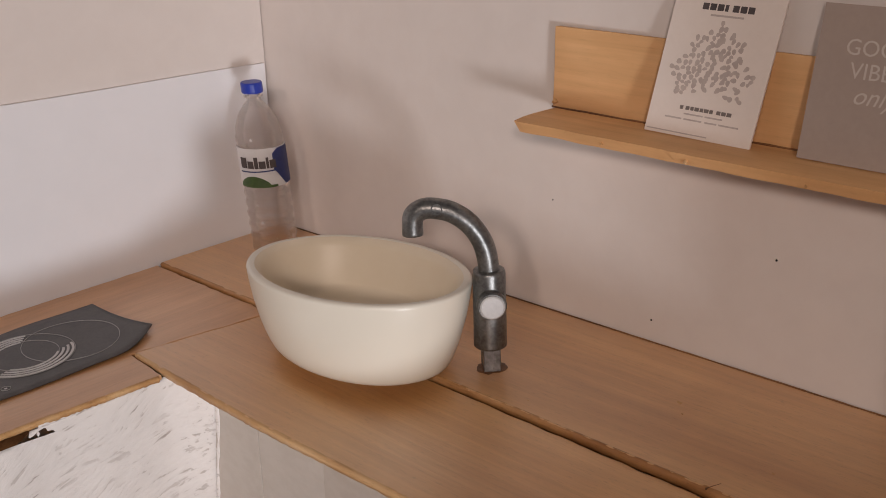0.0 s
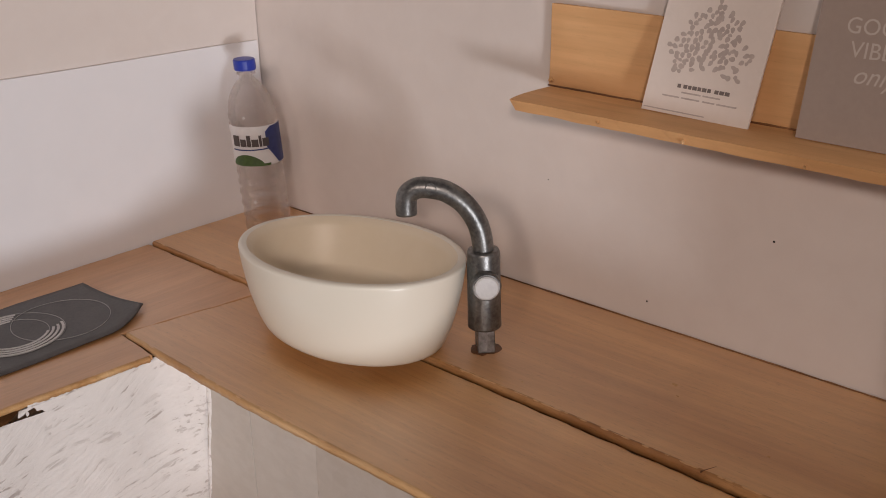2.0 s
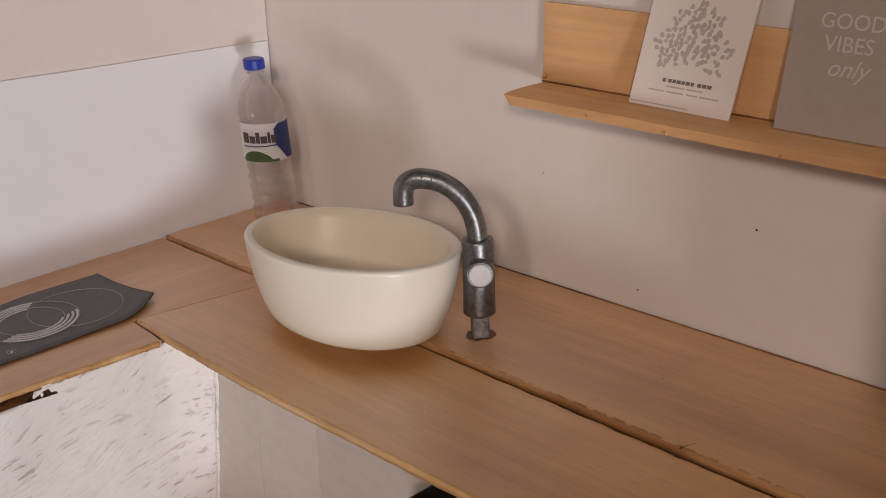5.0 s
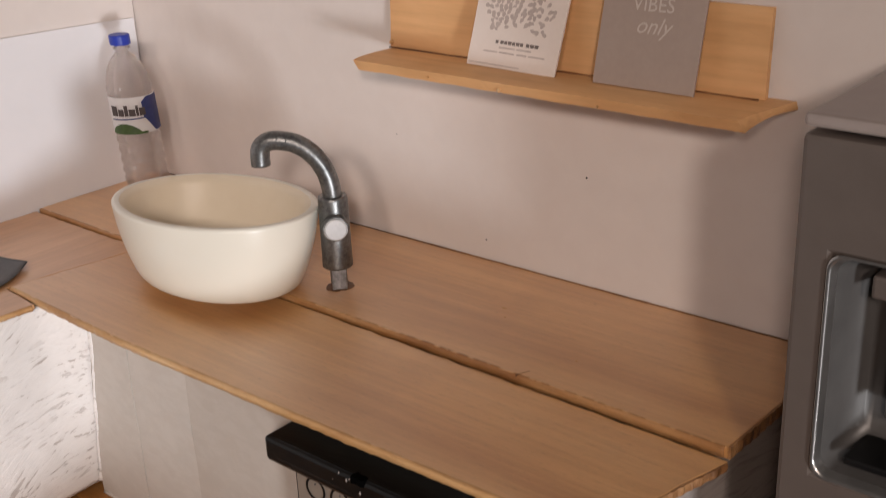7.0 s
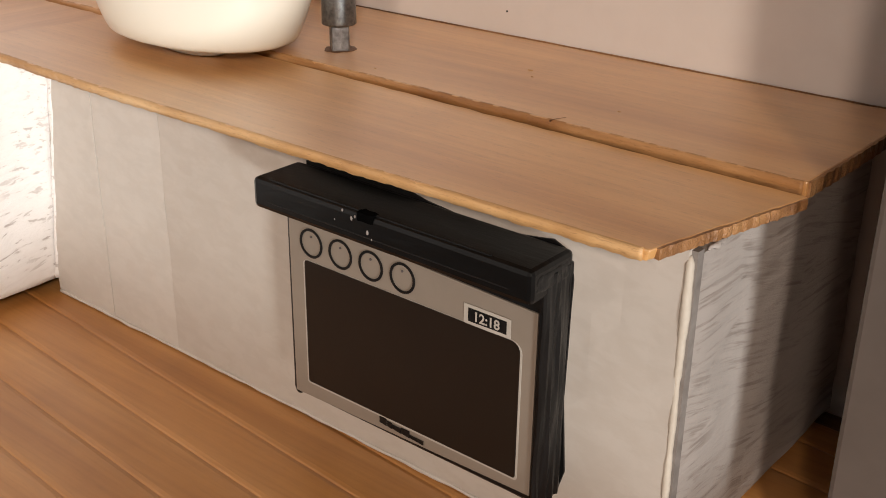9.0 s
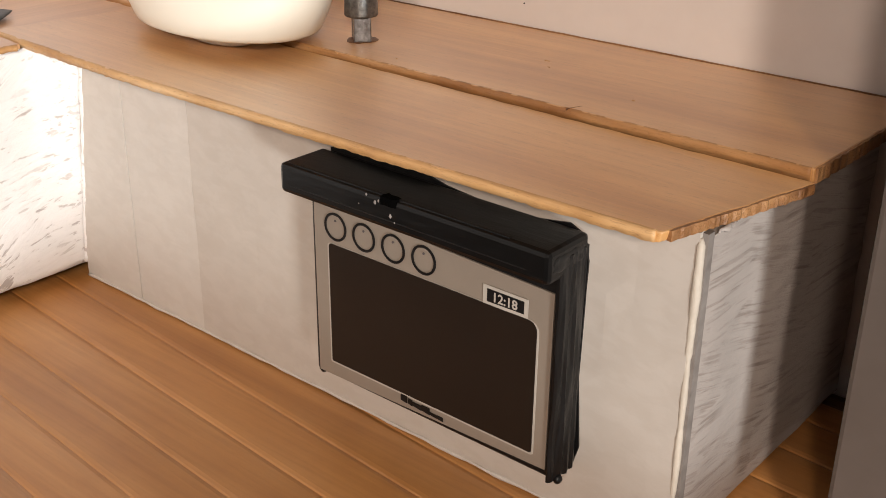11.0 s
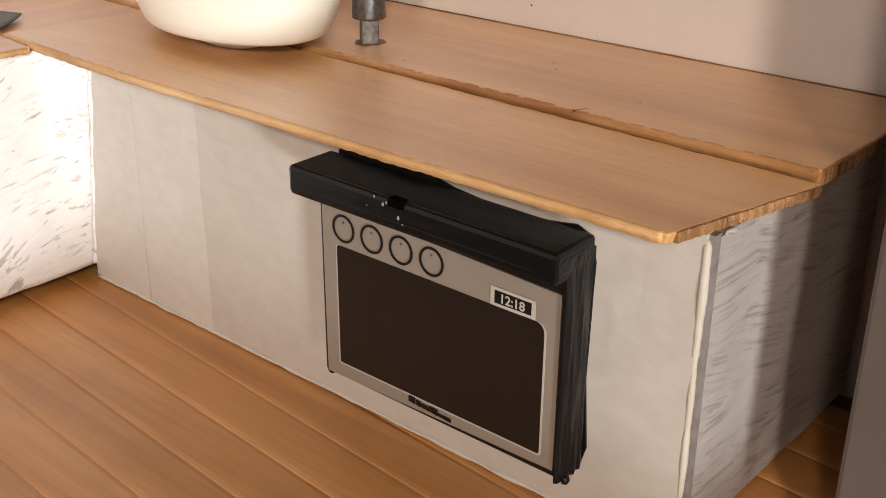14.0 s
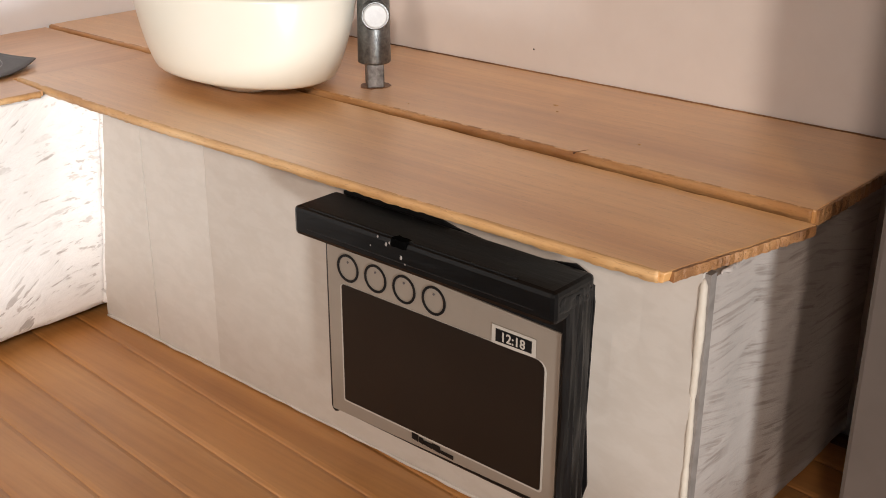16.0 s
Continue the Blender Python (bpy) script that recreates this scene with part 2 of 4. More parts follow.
def part(name, bm, material, parent, label="", smooth=False, bevel=0.0, kind=""):
    """Link a bmesh, given in the world's metres, as one mesh under a thing or under a part."""
    if bevel:
        bmesh.ops.recalc_face_normals(bm, faces=bm.faces)
        bm.normal_update()
        edges = [e for e in bm.edges if len(e.link_faces) == 2 and e.calc_face_angle(0) > 0.6]
        bmesh.ops.bevel(bm, geom=edges, offset=bevel, segments=2, affect="EDGES", profile=0.5)
    bmesh.ops.recalc_face_normals(bm, faces=bm.faces)
    at, up = Vector((0, 0, 0)), parent
    while up:
        at += up.location
        up = up.parent
    bmesh.ops.translate(bm, verts=bm.verts, vec=-at)
    me = bpy.data.meshes.new(name)
    bm.to_mesh(me)
    bm.free()
    for f in me.polygons:
        f.use_smooth = smooth
    me.materials.append(material)
    ob = new(name, me)
    ob.parent = parent
    return tagged(ob, label, kind=kind)


def box(x0, x1, y0, y1, z0, z1, bm=None):
    bm = bm or bmesh.new()
    v = [bm.verts.new(p) for p in ((x0, y0, z0), (x1, y0, z0), (x1, y1, z0), (x0, y1, z0), (x0, y0, z1), (x1, y0, z1), (x1, y1, z1), (x0, y1, z1))]
    for q in ((0, 3, 2, 1), (4, 5, 6, 7), (0, 1, 5, 4), (1, 2, 6, 5), (2, 3, 7, 6), (3, 0, 4, 7)):
        bm.faces.new([v[i] for i in q])
    return bm


def outline(pts, step, wobble, seed):
    """The outline through pts, cut into short steps with a small hand-cut wobble."""
    out = []
    for a, b in zip(pts, pts[1:] + pts[:1]):
        a, b = Vector(a), Vector(b)
        n = max(1, round((b - a).length / step))
        side = Vector((-(b - a).y, (b - a).x)).normalized()
        for i in range(n):
            p = a.lerp(b, i / n)
            k = noise.noise(Vector((p.x * 260, p.y * 260, seed))) + 0.5 * noise.noise(Vector((p.x * 900, p.y * 900, seed + 7)))
            out.append(p + side * wobble * k)
    return out


def slab(pts, z0, z1, wobble=0.00025, step=0.003, seed=0.0, drop=0.0):
    """A flat board with a hand-cut outline; drop: how far the lower edge draws in."""
    bm = bmesh.new()
    o = outline([Vector(p) for p in pts], step, wobble, seed)
    c = sum(o, Vector((0, 0))) / len(o)
    top = [bm.verts.new((p.x, p.y, z1)) for p in o]
    low = [bm.verts.new((p.x + (c.x - p.x) * drop, p.y + (c.y - p.y) * drop, z0)) for p in o]
    bm.faces.new(top)
    bm.faces.new(low[::-1])
    for i in range(len(o)):
        j = (i + 1) % len(o)
        bm.faces.new((top[i], low[i], low[j], top[j]))
    return bm


def sheet(origin, u, v, nu, nv, shift, thick=0.0015, bm=None):
    """A board spanned by u and v, its front pushed out by shift(s, t) along u x v; closed with a plain back."""
    bm = bm or bmesh.new()
    o, u, v = Vector(origin), Vector(u), Vector(v)
    n = u.cross(v).normalized()
    grid = [[bm.verts.new(o + u * (i / nu) + v * (j / nv) + n * shift(i / nu, j / nv)) for j in range(nv + 1)] for i in range(nu + 1)]
    back = [[bm.verts.new(o + u * (i / nu) + v * (j / nv) - n * thick) for j in (0, nv)] for i in (0, nu)]
    for i in range(nu):
        for j in range(nv):
            bm.faces.new((grid[i][j], grid[i + 1][j], grid[i + 1][j + 1], grid[i][j + 1]))
    bm.faces.new((back[0][0], back[0][1], back[1][1], back[1][0]))
    bm.faces.new([g[0] for g in grid] + [back[1][0], back[0][0]])
    bm.faces.new([g[nv] for g in grid][::-1] + [back[0][1], back[1][1]])
    bm.faces.new(grid[0][::-1] + [back[0][0], back[0][1]])
    bm.faces.new(grid[nu][:] + [back[1][1], back[1][0]])
    return bm


def turned(profile, at, segments=48, squash=1.0, bm=None):
    """A solid of revolution about the upright line through at; profile: (radius, height) from the bottom out and up."""
    bm = bm or bmesh.new()
    rings = []
    for r, h in profile:
        if r < 1e-6:
            rings.append([bm.verts.new((at[0], at[1], h))])
        else:
            rings.append([bm.verts.new((at[0] + r * math.cos(2 * math.pi * k / segments), at[1] + r * squash * math.sin(2 * math.pi * k / segments), h)) for k in range(segments)])
    for a, b in zip(rings, rings[1:]):
        for k in range(segments):
            j = (k + 1) % segments
            if len(a) == 1:
                bm.faces.new((a[0], b[k], b[j]))
            elif len(b) == 1:
                bm.faces.new((a[k], a[j], b[0]))
            else:
                bm.faces.new((a[k], a[j], b[j], b[k]))
    return bm


def tube(points, radii, segments=20, bm=None):
    """A round pipe through points, closed at both ends."""
    bm = bm or bmesh.new()
    P = [Vector(p) for p in points]
    rings, side = [], None
    for i, p in enumerate(P):
        d = (P[min(i + 1, len(P) - 1)] - P[max(i - 1, 0)]).normalized()
        if side is None:
            side = d.orthogonal().normalized()
        side = (side - d * side.dot(d)).normalized()
        up = d.cross(side)
        rings.append([bm.verts.new(p + radii[i] * (side * math.cos(2 * math.pi * k / segments) + up * math.sin(2 * math.pi * k / segments))) for k in range(segments)])
    for a, b in zip(rings, rings[1:]):
        for k in range(segments):
            j = (k + 1) % segments
            bm.faces.new((a[k], a[j], b[j], b[k]))
    bm.faces.new(rings[0][::-1])
    bm.faces.new(rings[-1])
    return bm


def smooth_line(pts, n):
    """A smooth curve through pts (Catmull-Rom), n steps a span."""
    P = [Vector(p) for p in pts]
    P = [2 * P[0] - P[1]] + P + [2 * P[-1] - P[-2]]
    out = []
    for a, b, c, d in zip(P, P[1:], P[2:], P[3:]):
        for i in range(n):
            t = i / n
            out.append(0.5 * ((2 * b) + (c - a) * t + (2 * a - 5 * b + 4 * c - d) * t * t + (3 * b - a - 3 * c + d) * t ** 3))
    return out + [P[-2]]


def flat(pts, place, thick=0.00012, bm=None):
    """A thin printed shape: pts are 2D, place(a, b, h) puts them in the world, h above the paper."""
    bm = bm or bmesh.new()
    top = [bm.verts.new(place(a, b, thick)) for a, b in pts]
    low = [bm.verts.new(place(a, b, 0.0)) for a, b in pts]
    bm.faces.new(top)
    bm.faces.new(low[::-1])
    for i in range(len(pts)):
        j = (i + 1) % len(pts)
        bm.faces.new((top[i], low[i], low[j], top[j]))
    return bm


def arc_band(c, r0, r1, a0, a1, place, thick=0.00012, n=40, bm=None):
    """A ring or an arc of one, printed flat."""
    bm = bm or bmesh.new()
    full = abs(a1 - a0) >= 359.9
    cols = []
    for i in range(n if full else n + 1):
        a = radians(a0 + (a1 - a0) * i / n)
        e = (math.cos(a), math.sin(a))
        cols.append([bm.verts.new(place(c[0] + r * e[0], c[1] + r * e[1], h)) for r, h in ((r0, 0.0), (r0, thick), (r1, thick), (r1, 0.0))])
    for i in range(len(cols) if full else len(cols) - 1):
        a, b = cols[i], cols[(i + 1) % len(cols)]
        for k in range(4):
            m = (k + 1) % 4
            bm.faces.new((a[k], b[k], b[m], a[m]))
    return bm


def lettering(text, height, place, slant=0.0, thick=0.00012, bold=0.0):
    """Words in the built-in font, centred on the point (0, 0) of place."""
    cu = bpy.data.curves.new("words", "FONT")
    cu.body, cu.size, cu.align_x, cu.align_y, cu.shear = text, height, "CENTER", "CENTER", slant
    cu.resolution_u = 3
    cu.offset = bold
    ob = bpy.data.objects.new("words", cu)
    scene.collection.objects.link(ob)
    dg = bpy.context.evaluated_depsgraph_get()
    me = bpy.data.meshes.new_from_object(ob.evaluated_get(dg))
    bm = bmesh.new()
    bm.from_mesh(me)
    for v in bm.verts:
        v.co = Vector(place(v.co.x, v.co.y, thick))
    bpy.data.objects.remove(ob)
    bpy.data.curves.remove(cu)
    bpy.data.meshes.remove(me)
    return bm


def wob(x, y, size, seed=0.0):
    return noise.noise(Vector((x / size, y / size, seed)))


# ---- structure ----
BACK_Z, FRONT_Z, LEFT_Z = 0.0565, 0.0550, 0.0546
LEFT_Y = 0.1047


def back_top(y):
    """Height of the wall plank, which sinks a little towards the corner."""
    return BACK_Z - 0.0014 * (y + 0.0985) / 0.2


wall_back = thing("wall_back", (0.0, 0.0, 0.0), "matt off-white inner wall of the miniature room", "wall", "structure")
part("board", box(0.0, 0.004, -0.20, LEFT_Y + 0.006, -0.006, 0.24), WALL, wall_back)
for y, z, r in ((-0.0441, 0.0802, 0.00022), (-0.0173, 0.0606, 0.0002), (0.0085, 0.0812, 0.00013)):
    part("speck", tube([(0.0001, y, z), (-0.0001, y, z), (-0.00016, y, z)], [r, r, r * 0.6], 7), BLACK, wall_back, "tiny dark speck")
wall_left = thing("wall_left", (-0.2, LEFT_Y, 0.0), "off-white side wall with a white sheet on its lower half", "wall", "structure")
part("board", box(-0.45, -0.0004, LEFT_Y + 0.0008, LEFT_Y + 0.005, -0.006, 0.24), WALL, wall_left)
bm = bmesh.new()
pts = [(-0.45, 0.0), (-0.0012, 0.0), (-0.0012, 0.0996)] + [(-0.0012 - 0.012 * i, 0.0996 + 0.00042 * i + 0.0002 * wob(i, 0, 3.0)) for i in range(1, 38)]
front = [bm.verts.new((x, LEFT_Y, z)) for x, z in pts]
rear = [bm.verts.new((x, LEFT_Y + 0.0007, z)) for x, z in pts]
bm.faces.new(front)
bm.faces.new(rear[::-1])
for i in range(len(pts)):
    j = (i + 1) % len(pts)
    bm.faces.new((front[i], rear[i], rear[j], front[j]))
part("paper_sheet", bm, PAPER, wall_left, "smooth white sheet with a slanting top edge")

# ---- kitchen: cabinets ----
cabinet = thing("base_cabinet", (-0.035, -0.02, 0.0), "long low base cabinet of thin white-washed board", "cabinet")
FRONT_X = -0.0643
seams = [(0.0520, 0.03262), (0.03250, 0.01225), (0.01210, -0.0935)]
for k, (y1, y0) in enumerate(seams):
    w = y1 - y0
    bm = sheet((FRONT_X, y1, 0.0006), (0, -w, 0), (0, 0, 0.0524), 24, 12,
               lambda s, t, y1=y1, w=w, k=k: 0.00025 * wob(y1 - w * s, 0.05 * t, 0.012, 3.0) + 0.00012 * wob(s * w, t * 0.05, 0.004, 9.0 + k) - (0.0001 if k == 1 else 0.0), 0.0014)
    # the left panels' extra brightness is put into their colour
    part("front_panel", bm, PANEL if k == 2 else PANEL_LIT, cabinet, "" if k == 2 else "narrow panel in the paler, lit tone of the white paint")
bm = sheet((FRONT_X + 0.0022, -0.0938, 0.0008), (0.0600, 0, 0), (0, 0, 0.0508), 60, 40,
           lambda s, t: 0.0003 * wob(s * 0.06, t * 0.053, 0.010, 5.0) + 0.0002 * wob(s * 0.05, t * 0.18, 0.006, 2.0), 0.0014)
part("end_panel", bm, END_SHADED, cabinet, "end panel with coarse ridged white brush strokes, shade in its colour")
part("board_edge", box(FRONT_X + 0.0008, FRONT_X + 0.0024, -0.0944, -0.0925, 0.0004, 0.0528), GREYGAP, cabinet, "bare grey board edge")
bm = tube([(FRONT_X + 0.0004 + 0.0002 * wob(i, 1, 9.0), -0.0936 + 0.0002 * wob(i, 0, 9.0), 0.0008 + 0.00107 * i) for i in range(49)],
          [0.0002 + (0.00034 if 0 < i < 48 else 0.0) + 0.0002 * wob(i, 4, 7.0) + 0.00012 * wob(i, 9, 1.6) for i in range(49)], 10)
part("paint_bead", bm, FILLER, cabinet, "thick dried bead of cream paint", smooth=True)

for x0, n, seed in ((-0.0600, 9, 2.0), (-0.0520, 14, 5.0), (-0.0390, 26, 8.0)):
    bm = tube([(x0 + 0.0006 * i, -0.0941 + 0.0004 * wob(i, seed, 2.0), 0.0520 + 0.0004 * wob(i, 7 + seed, 2.1)) for i in range(n)], [0.0001 + 0.0007 * math.sin(math.pi * (i + 0.5) / n) * (0.7 + 0.5 * wob(i, 9 + seed, 1.7)) for i in range(n)], 8)
    part("filler_bead", bm, END_SHADED, cabinet, "lump of painted filler under the worktop", smooth=True)
bm = tube([(FRONT_X - 0.0001 + 0.0002 * wob(i, 3, 4.0), 0.0515 - 0.00145 * i, 0.0006 + 0.0002 * wob(i, 8, 3.0)) for i in range(101)], [0.00032 + 0.0002 * wob(i, 5, 4.3) + 0.00008 * wob(i, 1, 1.3) for i in range(101)], 8)
part("paint_ridge", bm, PANEL_LIT, cabinet, "uneven ridge of white paint along the foot", smooth=True)
left_cab = thing("corner_cabinet", (-0.18, 0.07, 0.003), "corner cabinet front of coarsely brushed white board", "cabinet")
bm = sheet((-0.30, 0.0528, 0.0030), (0.2362, 0, 0), (0, -0.0018, 0.0505), 160, 44,
           lambda s, t: 0.0006 * wob(s * 0.236, t * 0.05, 0.016, 1.0) + 0.00035 * wob(s * 0.236 + t * 0.03, t * 0.05, 0.004, 8.0) + 0.0062 * t * max(0.0, (s - 0.955) / 0.045) ** 1.5, 0.002)
for v in bm.verts:  # the board stops short of the plank away from the corner
    if v.co.z > 0.05 and v.co.y > 0.0526:
        v.co.z = 0.0480
    elif v.co.x < -0.1015:
        v.co.z = 0.003 + (v.co.z - 0.003) * (1 - (0.038 + 0.02 * wob(v.co.x, 0, 0.004)) * min(1.0, (-0.1015 - v.co.x) / 0.003))
part("front_panel", bm, ROUGHWHITE, left_cab, smooth=True)
# dark box added inside so the gap under the plank reads as shade
part("carcass", box(-0.298, -0.068, 0.0556, 0.1030, 0.0035, 0.0530), EDGE, left_cab, "added dark box that darkens the gap above the front")

bm = tube([(-0.0641, 0.0524 - 0.0075 * (i / 40) ** 1.0 + 0.0003 * wob(i, 1, 3.0), 0.0036 + 0.0012 * i) for i in range(41)], [0.0006 + 0.0003 * wob(i, 3, 2.0) for i in range(41)], 8)
part("paint_edge", bm, ROUGHWHITE, left_cab, "ragged thick painted edge", smooth=True)

# ---- worktops ----
worktop_back = thing("worktop_plank", (-0.02, 0.0, BACK_Z - 0.002), "pale bare wood worktop plank along the wall", "worktop", group="worktop planks")
bm = slab([(-0.0408, -0.0983), (-0.0188, -0.0987), (-0.0004, -0.0990), (-0.0004, LEFT_Y - 0.0003), (-0.0390, LEFT_Y - 0.0003)], BACK_Z - 0.0022, BACK_Z, 0.0002, seed=1.0)
for v in bm.verts:
    v.co.z += back_top(v.co.y) - BACK_Z
part("plank", bm, COUNTER, worktop_back, bevel=0.00025)
worktop_front = thing("worktop_plank", (-0.055, 0.0, FRONT_Z - 0.002), "pale bare wood worktop plank with a rough sawn end", "worktop", group="worktop planks")
part("plank", slab([(-0.0725, 0.0624), (-0.0738, 0.0200), (-0.0728, -0.0400), (-0.0714, -0.0918), (-0.0420, -0.0992), (-0.0405, 0.0570)], FRONT_Z - 0.0017, FRONT_Z, 0.0003, 0.0018, seed=2.0, drop=0.006), COUNTER, worktop_front, bevel=0.0003)
worktop_left = thing("worktop_plank", (-0.15, 0.08, LEFT_Z - 0.002), "pale bare wood worktop plank under the hob sheet", "worktop", group="worktop planks")
part("plank", slab([(-0.30, 0.0520), (-0.103, 0.0516), (-0.0742, 0.0498), (-0.0731, 0.0634), (-0.0402, 0.0581), (-0.0402, LEFT_Y - 0.0003), (-0.30, LEFT_Y - 0.0003)], LEFT_Z - 0.0011, LEFT_Z, 0.00035, 0.0018, seed=3.0), COUNTER_X, worktop_left, bevel=0.0002)


def sawn_end(p, q, z0, z1, parent, seed):
    """The torn, dark end grain of a plank between two corners."""
    p, q = Vector(p), Vector(q)
    d = (q - p).normalized()
    n = Vector((d.y, -d.x)) if d.y < 0 else Vector((d.y, -d.x))
    n = n if n.y < 0 else -n
    bm = bmesh.new()
    cols = []
    N = 64
    for i in range(N + 1):
        c = p.lerp(q, i / N)
        k = 0.0005 + 0.0005 * abs(wob(i, 0, 4.3, seed)) + 0.00015 * wob(i, 3, 1.3, seed)
        lo = z0 - 0.0002 * wob(i, 5, 1.7, seed)
        cols.append([bm.verts.new((*(c - n * 0.0004), z1 - 0.0001)), bm.verts.new((*(c + n * k * 0.9), z1 - 0.00006 - 0.00016 * abs(wob(i, 8, 2.5, seed)))),
                     bm.verts.new((*(c + n * k), (z0 + z1) / 2)), bm.verts.new((*(c + n * k * 0.85), lo)), bm.verts.new((*(c - n * 0.0004), lo))])
    for a, b in zip(cols, cols[1:]):
        for k in range(5):
            m = (k + 1) % 5
            bm.faces.new((a[k], b[k], b[m], a[m]))
    bm.faces.new(cols[0][::-1])
    bm.faces.new(cols[-1])
    part("sawn_end", bm, SAWN, parent, "rough brown sawn end")


sawn_end((-0.0700, -0.0920), (-0.0425, -0.0988), FRONT_Z - 0.0016, FRONT_Z, worktop_front, 1.0)
sawn_end((-0.0404, -0.0981), (-0.0020, -0.0988), BACK_Z - 0.0023, BACK_Z, worktop_back, 6.0)


def torn_edge(run, top, depth, parent, material, label, steps=90, seed=0.0, inward=(1.0, 0.0)):
    """The long fibrous edge of a plank: small torn lumps that stand a little proud."""
    bm = bmesh.new()
    cols = []
    run = [Vector(p) for p in run]
    for a, b in zip(run, run[1:]):
        for i in range(steps):
            c = a.lerp(b, i / steps)
            k = len(cols)
            z = top(c.y)
            d = 0.0004 + 0.00018 * wob(k, 1, 3.1, seed) + 0.00016 * wob(k, 4, 1.3, seed) + 0.0002 * max(0.0, wob(k, 9, 9.0, seed))
            up = 0.00012 * wob(k, 5, 2.2, seed) + 0.00008 * wob(k, 2, 7.0, seed)
            cols.append([bm.verts.new((c.x + g * inward[0], c.y + g * inward[1], z - h)) for g, h in ((0.0009, 0.0002), (0.0003, -0.00002 - 0.5 * up), (-d * 0.35, 0.00012 - up), (-d * 0.85, 0.00045), (-d * 0.5, depth + 0.0002 * wob(k, 8, 2.3, seed)), (0.0008, depth))])
    for a, b in zip(cols, cols[1:]):
        for k in range(6):
            m = (k + 1) % 6
            bm.faces.new((a[k], b[k], b[m], a[m]))
    bm.faces.new(cols[0][::-1])
    bm.faces.new(cols[-1])
    return part("front_edge", bm, material, parent, label, smooth=True)


torn_edge([(-0.0725, 0.0620), (-0.0738, 0.0200), (-0.0728, -0.0400), (-0.0714, -0.0915)], lambda y: FRONT_Z, 0.0016, worktop_front, FIBRE, "fibrous darker front edge")
torn_edge([(-0.03905, LEFT_Y - 0.0006), (-0.0397, 0.02), (-0.0402, -0.04), (-0.04085, -0.0982)], back_top, 0.0020, worktop_back, WORN_SHADED, "worn fibrous front edge, darkened for its shade", 110, 4.0)
torn_edge([(-0.21, 0.0517), (-0.103, 0.0514), (-0.0746, 0.0497)], lambda y: LEFT_Z, 0.0012, worktop_left, FIBRE, "pale fibrous front edge", 100, 9.0, (0.0, 1.0))
# thin dark tube stands in for the shaded gap at the wall
bm = tube([(-0.0004, LEFT_Y - 0.001 - 0.0021 * i, back_top(LEFT_Y - 0.0021 * i) + 0.00006) for i in range(97)], [0.00017 + 0.00008 * wob(i, 2, 1.7) for i in range(97)], 7)
part("glue_line", bm, EDGE, worktop_back, "dark brown strip for the shaded gap along the wall")
for y, x1, w in ((-0.0560, -0.0380, 0.00006),):  # short splits that run in from the edge
    bm = slab([(-0.0408, y), (x1, y - 0.0012), (x1, y - 0.0012 - w), (-0.0408, y - 3 * w)], back_top(y) - 0.0003, back_top(y) + 0.00006, 0.00003, 0.0006, 3.0)
    part("split", bm, EDGE, worktop_back, "short dark split in the wood")
bm = tube([(-0.1005 + 0.0009 * i, 0.0513 + 0.0002 * wob(i, 1, 2.0), 0.0533 + 0.0004 * wob(i, 3, 2.6)) for i in range(28)], [0.0004 + 0.00035 * wob(i, 7, 1.9) for i in range(28)], 7)
part("paint_smear", bm, ROUGHWHITE, left_cab, "white paint smeared up onto the plank's edge", smooth=True)

for x, y, r, q in ((-0.0190, -0.0368, 0.0005, 0.4), (-0.0224, -0.0396, 0.00022, 1.1), (-0.0300, -0.0620, 0.00025, 0.2), (-0.0362, -0.0150, 0.0002, 0.0)):
    pts = [(x + r * (0.5 + 0.2 * math.sin(3 * t)) * math.cos(t + q), y + r * 1.2 * math.sin(t + q)) for t in (2 * math.pi * i / 9 for i in range(9))]
    part("splinter", slab(pts, back_top(y) - 0.0001, back_top(y) + 0.00012, 0.0, 0.01), FIBRE, worktop_back, "pale splintered chip")

# ---- hob sheet ----
hob = thing("hob", (-0.09, 0.078, LEFT_Z), "dark grey printed hob sheet, its corner curling up, on the worktop", "hob")


def hob_at(a, b, h):
    """a runs to the right along the sheet, b across it, both from 0 to 1 over the paper."""
    x = -0.15 + (0.0868 - 0.0021 * b - 0.0010 * math.sin(math.pi * b)) * a
    low = 0.0637 + 0.0066 * max(0.0, (x + 0.0745) / 0.0113) ** 1.5
    high = 0.0922 + 0.0013 * math.sin(math.pi * min(1.0, max(0.0, (x + 0.092) / 0.027)))
    p = Vector((x, low + (high - low) * b))
    lift = 0.0011 * max(0.0, (a - 0.82) / 0.18) ** 1.6 * (1 - 0.5 * b) + 0.0003 * (0.5 + 0.5 * math.sin(a * 17 + b))
    return Vector((p.x, p.y, LEFT_Z + 0.0002 + lift + h))


bm = bmesh.new()
NA, NB = 60, 14
gt = [[bm.verts.new(hob_at(i / NA, j / NB, 0.0003)) for j in range(NB + 1)] for i in range(NA + 1)]
gl = [[bm.verts.new(hob_at(i / NA, j / NB, 0.0)) for j in range(NB + 1)] for i in range(NA + 1)]
for i in range(NA):
    for j in range(NB):
        bm.faces.new((gt[i][j], gt[i + 1][j], gt[i + 1][j + 1], gt[i][j + 1]))
        bm.faces.new((gl[i][j + 1], gl[i + 1][j + 1], gl[i + 1][j], gl[i][j]))
